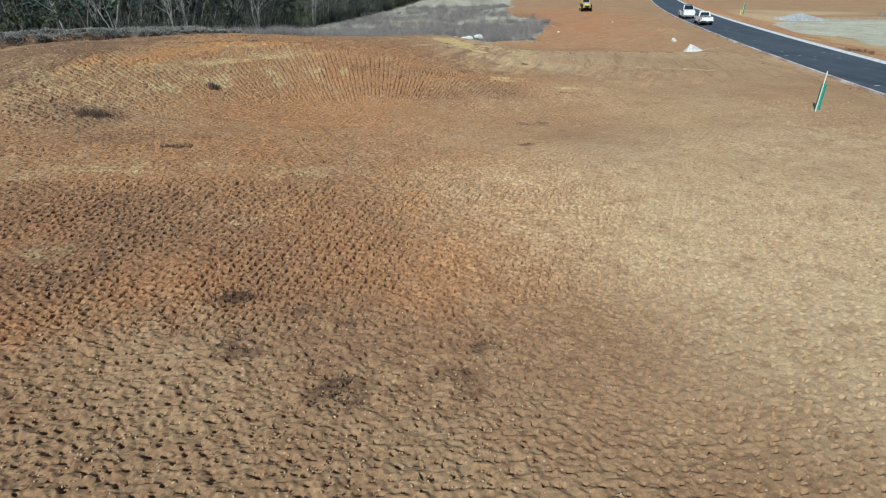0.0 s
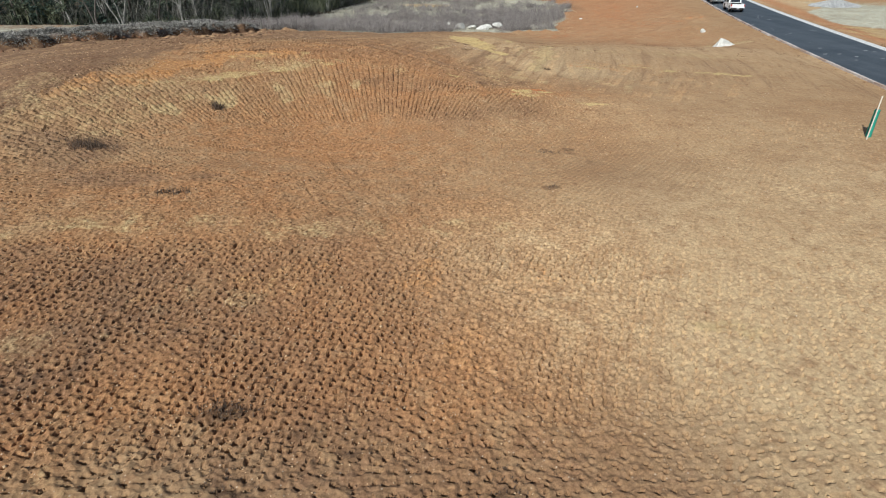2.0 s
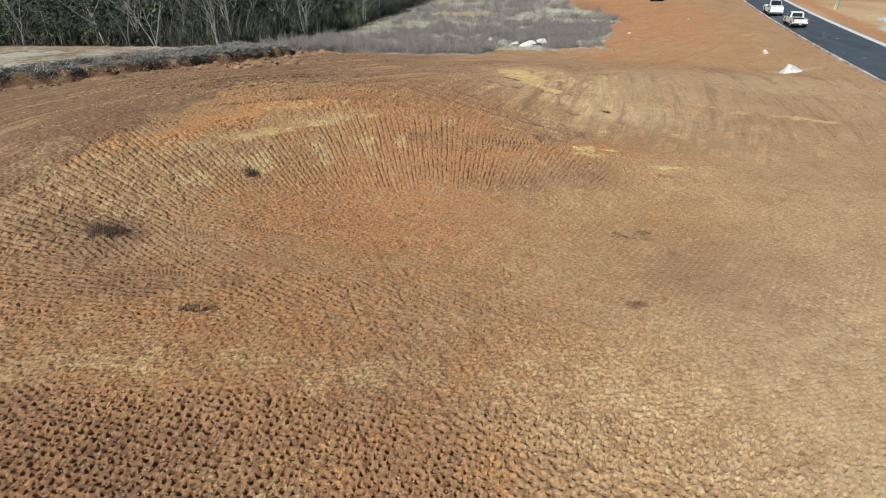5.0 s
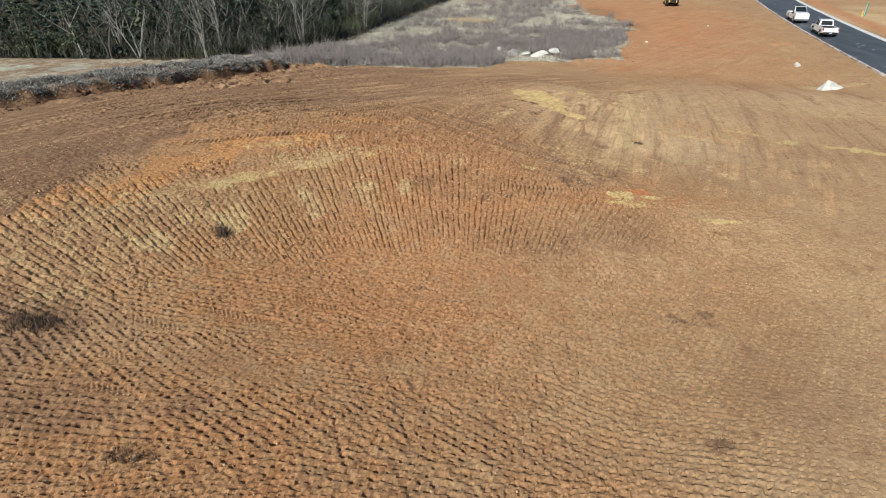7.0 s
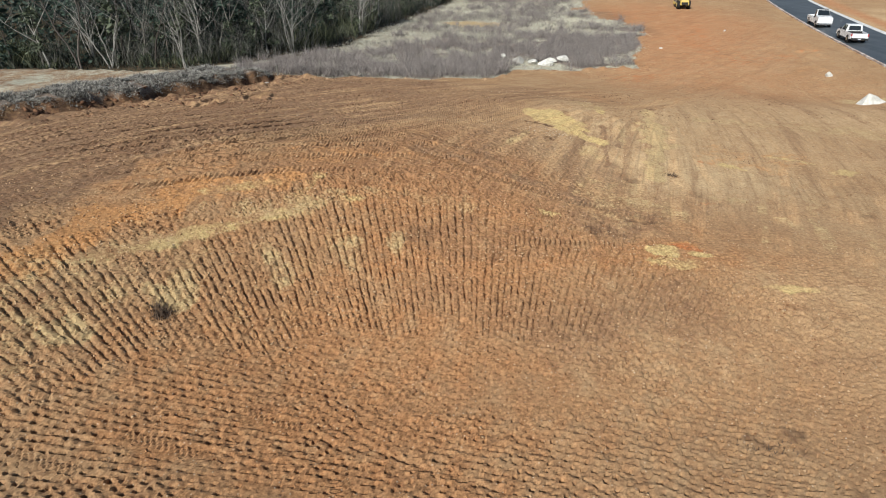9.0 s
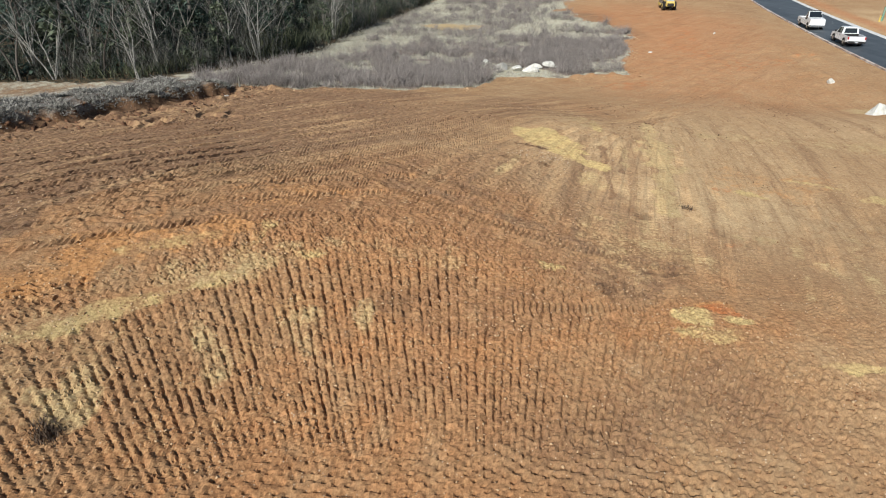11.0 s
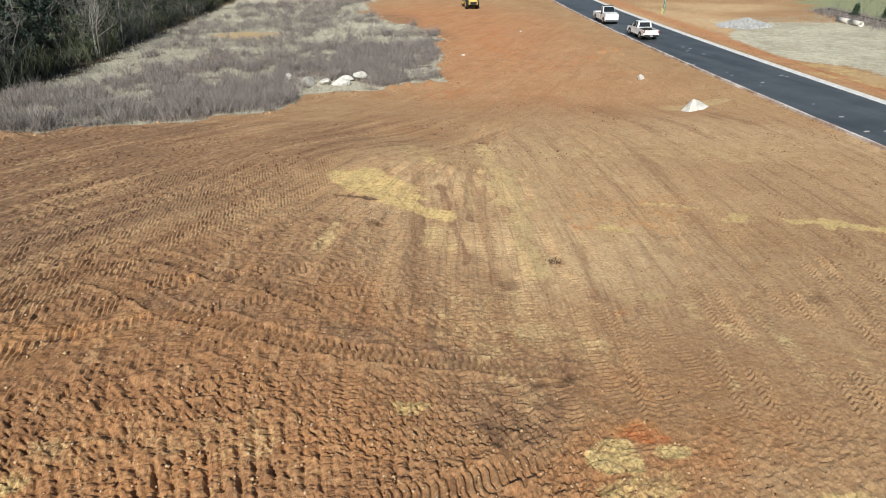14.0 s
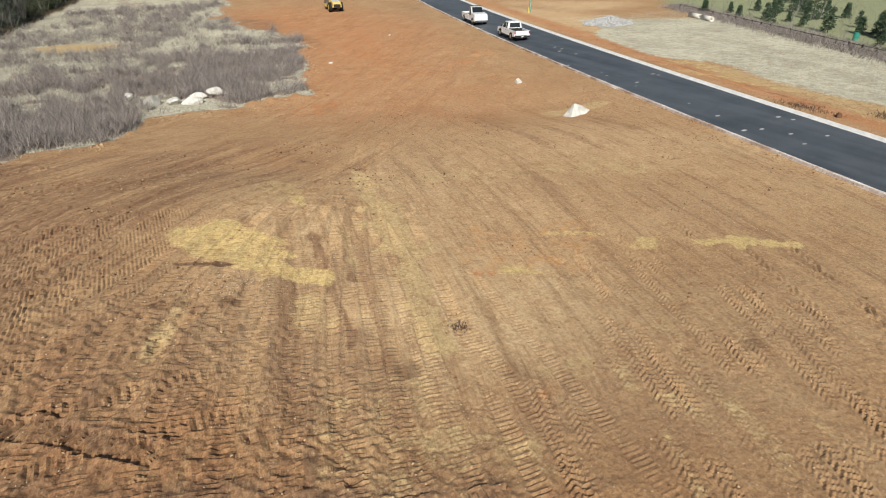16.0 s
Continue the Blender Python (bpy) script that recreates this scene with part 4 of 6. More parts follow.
    field = smooth(d + 5 * (patchy(x, y, 9, 61) - .5), 8.5, 10.5) * (1 - smooth(y + .3 * (x - 60), 108, 116))
    masks["litter"] = np.maximum(brush, cut * (1 - smooth(bank + ragged, 3.0, 5.0)))
    open_grass = 1 - smooth(brush_weight(x, y), .12, .45)
    masks["straw"] = np.maximum(field, brush * open_grass * .9)
    masks["straw"] = np.maximum(masks["straw"], smooth(np.hypot(x, y - 60), 180, 260))
    masks["lawn"] = smooth(x - fence_line(y), 1.0, 3.0) * (y < 135)
    masks["pale"] = np.maximum(masks["pale"], cut * smooth(bank + ragged, 3.0, 5.0) * .32 * patchy(x, y, 3, 65))
    masks["straw"] = np.maximum(masks["straw"], cut * smooth(bank + ragged, 3, 5) * (.34 + .25 * patchy(x, y, 3, 59)))
    masks["straw"] = np.maximum(masks["straw"], cut * smooth(bank + ragged, 3.5, 6) * smooth(-x + .8 * (72 - y), 38, 43) * (1 - smooth(y + ragged, 69, 73)) * smooth(patchy(x, y, 2.6, 66), .25, .6))
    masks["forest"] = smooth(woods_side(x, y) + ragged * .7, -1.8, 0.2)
    # bank face: dark moist topsoil, with the undercut's shade put into the colour
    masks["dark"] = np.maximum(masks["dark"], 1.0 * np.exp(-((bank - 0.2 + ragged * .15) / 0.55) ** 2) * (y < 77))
    rim = np.interp(y, RIM_Y, RIM_X) - x + .8 * ragged
    masks["brown"] = np.maximum(masks["brown"], (1.15 - .55 * smooth(x, -14, -4)) * smooth(rim, -.3, .9) * (y < 79) * (.6 + .5 * patchy(x, y, 4, 64)))
    masks["brown"] = np.maximum(masks["brown"], .9 * np.exp(-((bank + 2.5) / 3.0) ** 2) * (y < 77))
    bare = 1 - ochre_patch(x, y)
    for key in ("litter", "straw"):
        masks[key] = masks[key] * (.35 + .65 * bare) * (1 - .45 * ledge(x, y))
    masks["yellow"] = np.maximum(masks["yellow"], np.maximum(.75 * (1 - bare), .40 * ledge(x, y)))
    masks["pale"] = np.maximum(masks["pale"], .5 * ledge(x, y))
    masks["dark"] = np.maximum(masks["dark"], .62 * np.exp(-((d - 11.7 + .05 * np.clip(y - 62, 0, 24) - .8 * (patchy(x, y, 2.5, 60) - .5)) / .2) ** 2) * smooth(y, 56, 62) * (y < 86))
    masks["dark"] = np.maximum(masks["dark"], .50 * np.exp(-((d - 6.6 - .8 * (patchy(x, y, 2.5, 60) - .5)) / .22) ** 2) * smooth(y, 60, 66) * (y < 100))
    open_soil = (1 - brush) * (d < -4.5) * smooth(y + 1.5 * ragged, 45, 48.5) * (1 - .7 * smooth(y, 68, 86))
    across_n, across_e = ways_of_travel(x, y)
    eastward = eastward_part(x, y)
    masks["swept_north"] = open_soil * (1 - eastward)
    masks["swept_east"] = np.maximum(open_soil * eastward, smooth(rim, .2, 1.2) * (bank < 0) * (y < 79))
    masks["across_north"], masks["across_east"] = across_n, across_e
    masks["along_north"], masks["along_east"] = y, x * 1.3 + y * .6
    masks["red"] = np.maximum(masks["red"], .9 * np.exp(-((d - 6.4) / 1.5) ** 2))
    for key, values in masks.items():
        me.attributes.new(key, "FLOAT", "POINT").data.foreach_set("value", values.astype(np.float32))
    me.update()
    me.validate()
    me.materials.append(M_SOIL)
    # small facets stay hard, as clods are; broad far ones are smoothed
    size = np.abs(x[quads[:, 1]] - x[quads[:, 0]])
    me.polygons.foreach_set("use_smooth", size > 0.2)
    return tagged(new("ground", me), "graded red clay soil with roller pits and crawler tracks", "ground", kind="structure")


build_ground()

# ---- builders ----


def mesh_of(name, verts, faces, material, smooth_faces=False):
    me = bpy.data.meshes.new(name)
    me.from_pydata([tuple(v) for v in verts], [], faces)
    me.update()
    me.materials.append(material)
    if smooth_faces:
        me.polygons.foreach_set("use_smooth", np.ones(len(me.polygons), bool))
    return me


def part(name, bm, material, parent=None, label="", soft=False):
    """Link a bmesh as one mesh object, under a thing or a part."""
    me = bpy.data.meshes.new(name)
    bm.normal_update()
    bm.to_mesh(me)
    bm.free()
    me.materials.append(material)
    if soft:
        me.polygons.foreach_set("use_smooth", np.ones(len(me.polygons), bool))
    ob = new(name, me)
    ob.parent = parent
    return tagged(ob, label)


def empty(name, m, label, category, group=""):
    ob = new(name)
    ob.matrix_basis = m
    ob.empty_display_size = 0.2
    return tagged(ob, label, category, group)


def box(x0, x1, y0, y1, z0, z1, bevel=0.0, bm=None):
    own = bmesh.new() if bm is None else bm
    made = bmesh.ops.create_cube(own, size=1.0, matrix=Matrix.LocRotScale(((x0 + x1) / 2, (y0 + y1) / 2, (z0 + z1) / 2), None, (x1 - x0, y1 - y0, z1 - z0)))
    if bevel:
        edges = list({e for v in made["verts"] for e in v.link_edges})
        bmesh.ops.bevel(own, geom=edges, offset=bevel, segments=2, affect="EDGES", profile=0.6)
    return own


def drum(r, x0, x1, y, z, sides=24, bevel=0.0, bm=None):
    """A cylinder whose axis lies along x."""
    own = bmesh.new() if bm is None else bm
    m = Matrix.Translation(((x0 + x1) / 2, y, z)) @ Matrix.Rotation(radians(90), 4, "Y")
    made = bmesh.ops.create_cone(own, cap_ends=True, segments=sides, radius1=r, radius2=r, depth=x1 - x0, matrix=m)
    if bevel:
        edges = [e for e in {e for v in made["verts"] for e in v.link_edges} if len({round(v.co.x, 4) for v in e.verts}) == 1]
        bmesh.ops.bevel(own, geom=edges, offset=bevel, segments=2, affect="EDGES", profile=0.6)
    return own


def post(r0, r1, low, high, sides=10, bm=None):
    """A tapered round bar between two points."""
    own = bmesh.new() if bm is None else bm
    a, b = Vector(low), Vector(high)
    m = Matrix.Translation((a + b) / 2) @ (b - a).to_track_quat("Z", "Y").to_matrix().to_4x4()
    bmesh.ops.create_cone(own, cap_ends=True, segments=sides, radius1=r0, radius2=r1, depth=(b - a).length, matrix=m)
    return own


def prism(profile, x0, x1, inset=0.0, bevel=0.0, bm=None):
    """A side outline of (y, z) drawn out from x0 to x1; inset narrows points above the outline's middle."""
    own = bmesh.new() if bm is None else bm
    zs = [p[1] for p in profile]
    low, high = min(zs), max(zs)
    sides = []
    for x, way in ((x0, 1), (x1, -1)):
        sides.append([own.verts.new((x + way * inset * (z - low) / (high - low), y, z)) for y, z in profile])
    own.faces.new(sides[0][::-1])
    own.faces.new(sides[1])
    n = len(profile)
    for i in range(n):
        own.faces.new((sides[0][i], sides[0][(i + 1) % n], sides[1][(i + 1) % n], sides[1][i]))
    bmesh.ops.recalc_face_normals(own, faces=own.faces)
    if bevel:
        rim = [e for e in own.edges if abs(e.verts[0].co.x - e.verts[1].co.x) < 0.3]
        bmesh.ops.bevel(own, geom=rim, offset=bevel, segments=2, affect="EDGES", profile=0.6)
    return own


def sheet_quad(corners, thick, bm=None):
    """A thin slab on four corners, thickened along its normal."""
    own = bmesh.new() if bm is None else bm
    c = [Vector(p) for p in corners]
    n = (c[1] - c[0]).cross(c[3] - c[0]).normalized() * thick
    lo, hi = [own.verts.new(p) for p in c], [own.verts.new(p + n) for p in c]
    own.faces.new(lo[::-1])
    own.faces.new(hi)
    for i in range(4):
        own.faces.new((lo[i], lo[(i + 1) % 4], hi[(i + 1) % 4], hi[i]))
    return own


# ---- road ----


def road_point(y, offset):
    s = road_slope(y)
    run = math.sqrt(1 + s * s)
    return road_middle(y) + offset / run, y - offset * s / run


def road_strip(name, section, ys, material, label, category, wobble=0.0):
    """A strip along the road with a cross section of (offset, height) points."""
    rng = random.Random(len(name) + len(section))
    verts, faces, n = [], [], len(section)
    for k, y in enumerate(ys):
        for d, h in section:
            px, py = road_point(y, d + (rng.uniform(-wobble, wobble) if wobble else 0))
            verts.append((px, py, float(road_height(d)) + h))
        if k:
            b = k * n
            faces += [(b - n + i, b - n + (i + 1) % n, b + (i + 1) % n, b + i) for i in range(n)]
    faces += [tuple(range(n))[::-1], tuple(range((len(ys) - 1) * n, len(ys) * n))]
    me = mesh_of(name, verts, faces, material)
    return tagged(new(name, me), label, category, kind="structure")


ROAD_Y = [-40 + 1.0 * k for k in range(250)]
road_strip("road", [(-3.25, -0.15), (3.25, -0.15), (3.25, 0.0), (1.9, 0.045), (0, 0.06), (-1.9, 0.045), (-3.25, 0.0)], ROAD_Y, M_ASPHALT,
           "new dark asphalt road with dusty specks", "road")
road_strip("kerb", [(3.26, -0.2), (3.66, -0.2), (3.66, 0.14), (3.50, 0.15), (3.45, 0.10), (3.40, 0.02), (3.26, 0.005)], ROAD_Y, M_KERB,
           "pale concrete kerb and gutter along the road", "kerb")
road_strip("kerb", [(-3.60, -0.2), (-3.26, -0.2), (-3.26, 0.005), (-3.38, 0.02), (-3.42, 0.08), (-3.48, 0.10), (-3.60, 0.09)], ROAD_Y, M_DUSTY_KERB,
           "concrete kerb half covered in red soil", "kerb", 0.05)

# ---- vegetation ----


def tube(verts, faces, points, radii, sides):
    """Append a tapered tube along points."""
    base = len(verts)
    for k, p in enumerate(points):
        way = (points[min(k + 1, len(points) - 1)] - points[max(k - 1, 0)]).normalized()
        side = way.cross(Vector((0.31, 0.77, 0.55))).normalized()
        up = way.cross(side)
        for i in range(sides):
            ang = 2 * math.pi * i / sides
            verts.append(p + (side * math.cos(ang) + up * math.sin(ang)) * radii[k])
    for k in range(len(points) - 1):
        for i in range(sides):
            a, b = base + k * sides + i, base + k * sides + (i + 1) % sides
            faces.append((a, b, b + sides, a + sides))


def grow(rng, start, way, length, radius, depth, wood, twigs, steps=4):
    """A limb with side limbs; thin ones go to the twigs."""
    pts, p, w = [start], start.copy(), way.normalized()
    for k in range(steps):
        w = (w + Vector((rng.uniform(-.22, .22), rng.uniform(-.22, .22), rng.uniform(-.05, .16)))).normalized()
        p = p + w * (length / steps)
        pts.append(p.copy())
    radii = [radius * (1 - 0.72 * k / steps) for k in range(steps + 1)]
    store = wood if radius > 0.022 else twigs
    tube(store[0], store[1], pts, radii, 6 if radius > 0.06 else 4 if radius > 0.022 else 3)
    if depth == 0:
        return
    for k in range(rng.randint(3, 5)):
        f = rng.uniform(0.35, 1.0)
        i = min(int(f * steps), steps - 1)
        at = pts[i].lerp(pts[i + 1], f * steps - i)
        turn = Vector((rng.uniform(-1, 1), rng.uniform(-1, 1), rng.uniform(0.1, 0.9))).normalized()
        grow(rng, at, (w * 0.55 + turn).normalized(), length * rng.uniform(0.38, 0.62), radius * rng.uniform(0.34, 0.5), depth - 1, wood, twigs, 3)


def bare_tree(seed, height, lean, forks, material):
    rng = random.Random(seed)
    wood, twigs = ([], []), ([], [])
    for k in range(forks):
        way = Vector((rng.uniform(-lean, lean), rng.uniform(-lean, lean), 1))
        start = Vector((rng.uniform(-.15, .15) * (forks > 1), rng.uniform(-.15, .15) * (forks > 1), -0.25))
        grow(rng, start, way, height * rng.uniform(0.8, 1), 0.012 * height * (1.1 if forks == 1 else 0.8), 3, wood, twigs, 7)
    # low side shoots
    for k in range(9):
        z = rng.uniform(0.6, height * 0.4)
        grow(rng, Vector((0, 0, z)), Vector((rng.uniform(-1, 1), rng.uniform(-1, 1), 0.5)), rng.uniform(0.7, 2.0), 0.02, 1, wood, twigs, 3)
    tree = empty("bare_tree", pose(0, 0, 0), "leafless pale-barked tree at the edge of the woods", "tree", "trees of the woods")
    t = new("trunk", mesh_of("trunk", *wood, material, True))
    t.parent = tree
    c = new("crown", mesh_of("crown", *twigs, M_TWIG))
    c.parent = tree
    return tree


def leaf_cloud(rng, verts, faces, centre, size, count, leaf):
    """Leaves strewn through a lump, thicker towards its skin."""
    for _ in range(count):
        d = Vector((rng.gauss(0, 1), rng.gauss(0, 1), rng.gauss(0, 1))).normalized() * (rng.random() ** 0.4)
        p = centre + Vector((d.x * size[0], d.y * size[1], d.z * size[2]))
        a = Vector((rng.uniform(-1, 1), rng.uniform(-1, 1), rng.uniform(-.6, .6))).normalized() * leaf * rng.uniform(.6, 1.3)
        b = a.cross(Vector((rng.uniform(-1, 1), rng.uniform(-1, 1), rng.uniform(-1, 1)))).normalized() * leaf * rng.uniform(.25, .5)
        n = len(verts)
        verts += [p - a, p + b, p + a, p - b]
        faces.append((n, n + 1, n + 2, n + 3))


def evergreen(seed, height, width, material, name="evergreen_tree", label="dark evergreen tree among the bare trunks"):
    """A ragged evergreen with a thin trunk and clumps of leaves from near the ground up."""
    rng = random.Random(seed)
    wood, leaves = ([], []), ([], [])
    top = Vector((rng.uniform(-.4, .4), rng.uniform(-.4, .4), height * .95))
    tube(wood[0], wood[1], [Vector((0, 0, -.2)), top * .5, top], [0.02 * height, 0.013 * height, 0.004 * height], 6)
    for k in range(int(9 + height * 3.5)):
        f = rng.uniform(0.06, 1.0)
        reach = width * (1.05 - f) ** 0.6 * rng.uniform(0.25, 1.0)
        ang = rng.uniform(0, 6.283)
        c = Vector((math.cos(ang) * reach, math.sin(ang) * reach, height * f))
        tube(wood[0], wood[1], [top * (f * .9), c], [0.012, 0.006], 3)
        s = rng.uniform(.35, .75) * (0.5 + width * .25)
        leaf_cloud(rng, leaves[0], leaves[1], c, (s, s, s * .7), 18, 0.235)
    tree = empty(name, pose(0, 0, 0), label, "tree", "trees of the woods")
    t = new("trunk", mesh_of("trunk", *wood, M_DARK_BARK))
    t.parent = tree
    c = new("crown", mesh_of("crown", *leaves, material))
    c.parent = tree
    return tree


def conifer(seed, height):
    """A clipped cone of needles on a short trunk."""
    rng = random.Random(seed)
    wood, leaves = ([], []), ([], [])
    tube(wood[0], wood[1], [Vector((0, 0, -.1)), Vector((0, 0, height * .9))], [0.09, 0.02], 6)
    for k in range(60):
        f = rng.uniform(0.04, 1.0)
        ang = rng.uniform(0, 6.283)
        reach = 0.30 * height * (1.04 - f) * rng.uniform(.5, 1)
        leaf_cloud(rng, leaves[0], leaves[1], Vector((math.cos(ang) * reach, math.sin(ang) * reach, height * f)), (.45, .45, .35), 14, 0.19)
    tree = empty("conifer", pose(0, 0, 0), "dense dark green conifer on a lawn", "tree", "conifers on the lawn")
    for nm, data, m in (("trunk", wood, M_DARK_BARK), ("crown", leaves, M_CONIFER)):
        ob = new(nm, mesh_of(nm, *data, m))
        ob.parent = tree
    return tree


def plant(kinds, spots):
    """Set copies of the kinds at (kind, x, y, turn, scale, sink); the first of each kind is moved, the rest copied."""
    used = set()
    for k, x, y, turned, size in spots:
        m = pose(x, y, ground_at(x, y) - 0.05, 0, 0, turned) @ Matrix.Scale(size, 4)
        if k in used:
            ob = copy_thing(kinds[k], pose(0, 0, 0))
        else:
            used.add(k)
            ob = kinds[k]
        ob.matrix_basis = m


def stems(name, spots, height, width, material, label, category, sprout=2, flop=0.35):
    """Thousands of thin upright stems, each a narrow tapering blade with side shoots, as one mesh. spots: x, y, z, size."""
    rng = np.random.default_rng(len(spots))
    n = len(spots) * (1 + sprout)
    base = np.repeat(spots, 1 + sprout, axis=0)
    h = height * base[:, 3] * rng.uniform(.55, 1.15, n)
    lift = np.tile(np.array([0.0] + [0.3] * sprout), len(spots)) * h * rng.uniform(.3, 1.2, n)
    h = np.where(lift > 0, h * .7, h)
    az, face = rng.uniform(0, 6.283, n), rng.uniform(0, 3.1416, n)
    lean = np.where(lift > 0, rng.uniform(.3, .9, n), rng.uniform(.0, flop, n)) * h
    b = base[:, :3] + np.stack((0 * h, 0 * h, lift - 0.03), 1)
    w = np.stack((np.cos(face), np.sin(face), 0 * h), 1) * (width * rng.uniform(.5, 1.3, n))[:, None]
    tip = b + np.stack((np.cos(az) * lean, np.sin(az) * lean, h), 1)
    co = np.stack((b - w, b + w, tip), 1).reshape(-1, 3)
    me = bpy.data.meshes.new(name)
    me.vertices.add(3 * n)
    me.vertices.foreach_set("co", co.astype(np.float32).ravel())
    me.loops.add(3 * n)
    me.loops.foreach_set("vertex_index", np.arange(3 * n, dtype=np.int32))
    me.polygons.add(n)
    me.polygons.foreach_set("loop_start", np.arange(0, 3 * n, 3, dtype=np.int32))
    me.update()
    me.validate()
    me.materials.append(material)
    return tagged(new(name, me), label, category, kind="stuff")


def strew(count, seed, x0, x1, y0, y1, weight):
    """Random spots in a box, kept by a weight of 0 to 1. Gives x, y, z, size."""
    rng = np.random.default_rng(seed)
    x, y = rng.uniform(x0, x1, count), rng.uniform(y0, y1, count)
    keep = rng.uniform(0, 1, count) < weight(x, y)
    x, y = x[keep], y[keep]
    return np.stack((x, y, hill_height(x, y), rng.uniform(.6, 1.2, len(x))), 1)


def straw_weight(x, y):
    inside = smooth(brush_side(x, y), -0.6, 0.4) * (1 - smooth(woods_side(x, y), -1, 1))
    fringe = np.exp(-((brush_side(x, y) - .2) / .7) ** 2)
    return inside * (1 - ochre_patch(x, y)) * np.maximum(.5 * fringe * smooth(patchy(x, y, 2.2, 74), .35, .6), 0.12 + 0.88 * (1 - smooth(brush_weight(x, y), .1, .5))) * (0.25 + 0.75 * smooth(patchy(x, y, 3.0, 73), .35, .65))


brush = strew(75000, 5, -28, 23, 77, 165, brush_weight)
brush[:, 3] *= .20 + .50 * patchy(brush[:, 0], brush[:, 1], 2.4, 77) + .55 * patchy(brush[:, 0], brush[:, 1], .9, 76)
# rounded bushes that stand above the rest
bushes = strew(4200, 15, -28, 23, 77, 165, brush_weight)
rng_bush = np.random.default_rng(16)
bushes = np.repeat(bushes, 20, axis=0)
off = rng_bush.normal(0, .42, (len(bushes), 2))
bushes[:, 0] += off[:, 0]
bushes[:, 1] += off[:, 1]
bushes[:, 2] = hill_height(bushes[:, 0], bushes[:, 1])
bushes[:, 3] *= 1.45 * np.exp(-1.1 * (off ** 2).sum(1))
bushes = bushes[brush_side(bushes[:, 0], bushes[:, 1]) > -.3]
brush = np.concatenate((brush, bushes))
stems("dead_brush", brush, 1.10, 0.013, M_BRUSH, "thicket of leafless grey-brown brush stems", "brush", 6, 1.3)
stems("dry_grass", strew(160000, 6, -28, 23, 77, 165, straw_weight), 0.28, 0.030, M_STRAW, "pale dry grass among the brush", "grass", 1, 1.0)


def bank_weight(x, y):
    b = bank_side(x, y)
    return smooth(b, 0.1, 0.5) * (1 - smooth(b + 2.5 * (patchy(x, y, 2.5, 72) - .5), 2.2, 5.0)) * (y < 77) * smooth(patchy(x, y, .9, 74), .12, .45)


turf = strew(440000, 7, -60, -21, 36, 77, bank_weight)
turf[:, 2] += .45 * np.maximum(patchy(turf[:, 0], turf[:, 1], .7, 71) - .4, 0)
turf[:, 3] *= .3 + 1.1 * patchy(turf[:, 0], turf[:, 1], 1.0, 70)
stems("uprooted_turf", turf, 0.26, 0.040, M_ROOTS, "grey torn turf and roots along the cut bank", "turf", 2, 5.0)


def field_weight(x, y):
    return smooth(road_offset(x, y), 9.5, 12) * (1 - ledge(x, y)) * (1 - smooth(x - fence_line(y), -2, .5)) * (y < 116) * (.25 + .75 * smooth(patchy(x, y, 2.5, 75), .3, .7))


stems("field_grass", strew(60000, 8, 44, 92, 40, 118, field_weight), 0.13, 0.035, M_FIELD, "short pale dry grass on a mound", "grass", 1)


def wood_spots(seed, count, inside0, inside1, kinds, size0, size1, gap):
    """Spots between two depths inside the edge of the woods, with gaps between them."""
    rng = random.Random(seed)
    spots, tries = [], 0
    while len(spots) < count and tries < 20000:
        tries += 1
        x, y = rng.uniform(-75, 0), rng.uniform(70, 190)
        w = float(woods_side(np.array(x), np.array(y)))
        if inside0 < w < inside1 and all((x - s[1]) ** 2 + (y - s[2]) ** 2 > gap * gap for s in spots):
            spots.append((rng.randrange(kinds), x, y, rng.uniform(0, 360), rng.uniform(size0, size1)))
    return spots


plant([bare_tree(11, 9.5, .16, 1, M_BARK), bare_tree(12, 8.5, .30, 3, M_BARK), bare_tree(13, 10.5, .12, 1, M_BARK), bare_tree(15, 7.5, .25, 2, M_BARK), bare_tree(16, 11.0, .12, 2, M_DARK_BARK), bare_tree(18, 8.0, .34, 5, M_BARK), bare_tree(19, 6.5, .30, 4, M_BARK), bare_tree(20, 9.0, .14, 1, M_DARK_BARK)],
      wood_spots(31, 40, 0.2, 4, 8, .7, 1.15, 1.8) + wood_spots(32, 16, 5, 14, 8, .9, 1.3, 2.6))
plant([evergreen(21, 5.5, 1.7, M_EVERGREEN), evergreen(22, 8.0, 2.3, M_EVERGREEN), evergreen(23, 4.0, 1.8, M_OLIVE), evergreen(24, 6.5, 2.0, M_OLIVE)],
      wood_spots(33, 100, 1.5, 6, 4, .45, 1.0, 1.2) + wood_spots(34, 90, 6, 16, 4, 1.0, 1.6, 2.0))


def understory_weight(x, y):
    w = woods_side(x, y)
    return smooth(w, -.5, 2.0) * (1 - smooth(w, 24, 30)) * (.2 + .8 * patchy(x, y, 2.2, 76))


under = strew(52000, 9, -78, 0, 70, 185, understory_weight)
under[:, 3] *= .4 + 1.3 * patchy(under[:, 0], under[:, 1], 2.0, 69)
stems("understory", under, 1.4, 0.035, M_UNDER, "brown leafless undergrowth at the foot of the woods", "undergrowth", 2)


def thicket_weight(x, y):
    w = woods_side(x, y)
    return smooth(w, .3, 2.0) * (1 - smooth(w, 10, 16)) * smooth(patchy(x, y, 4.5, 82), .35, .65)


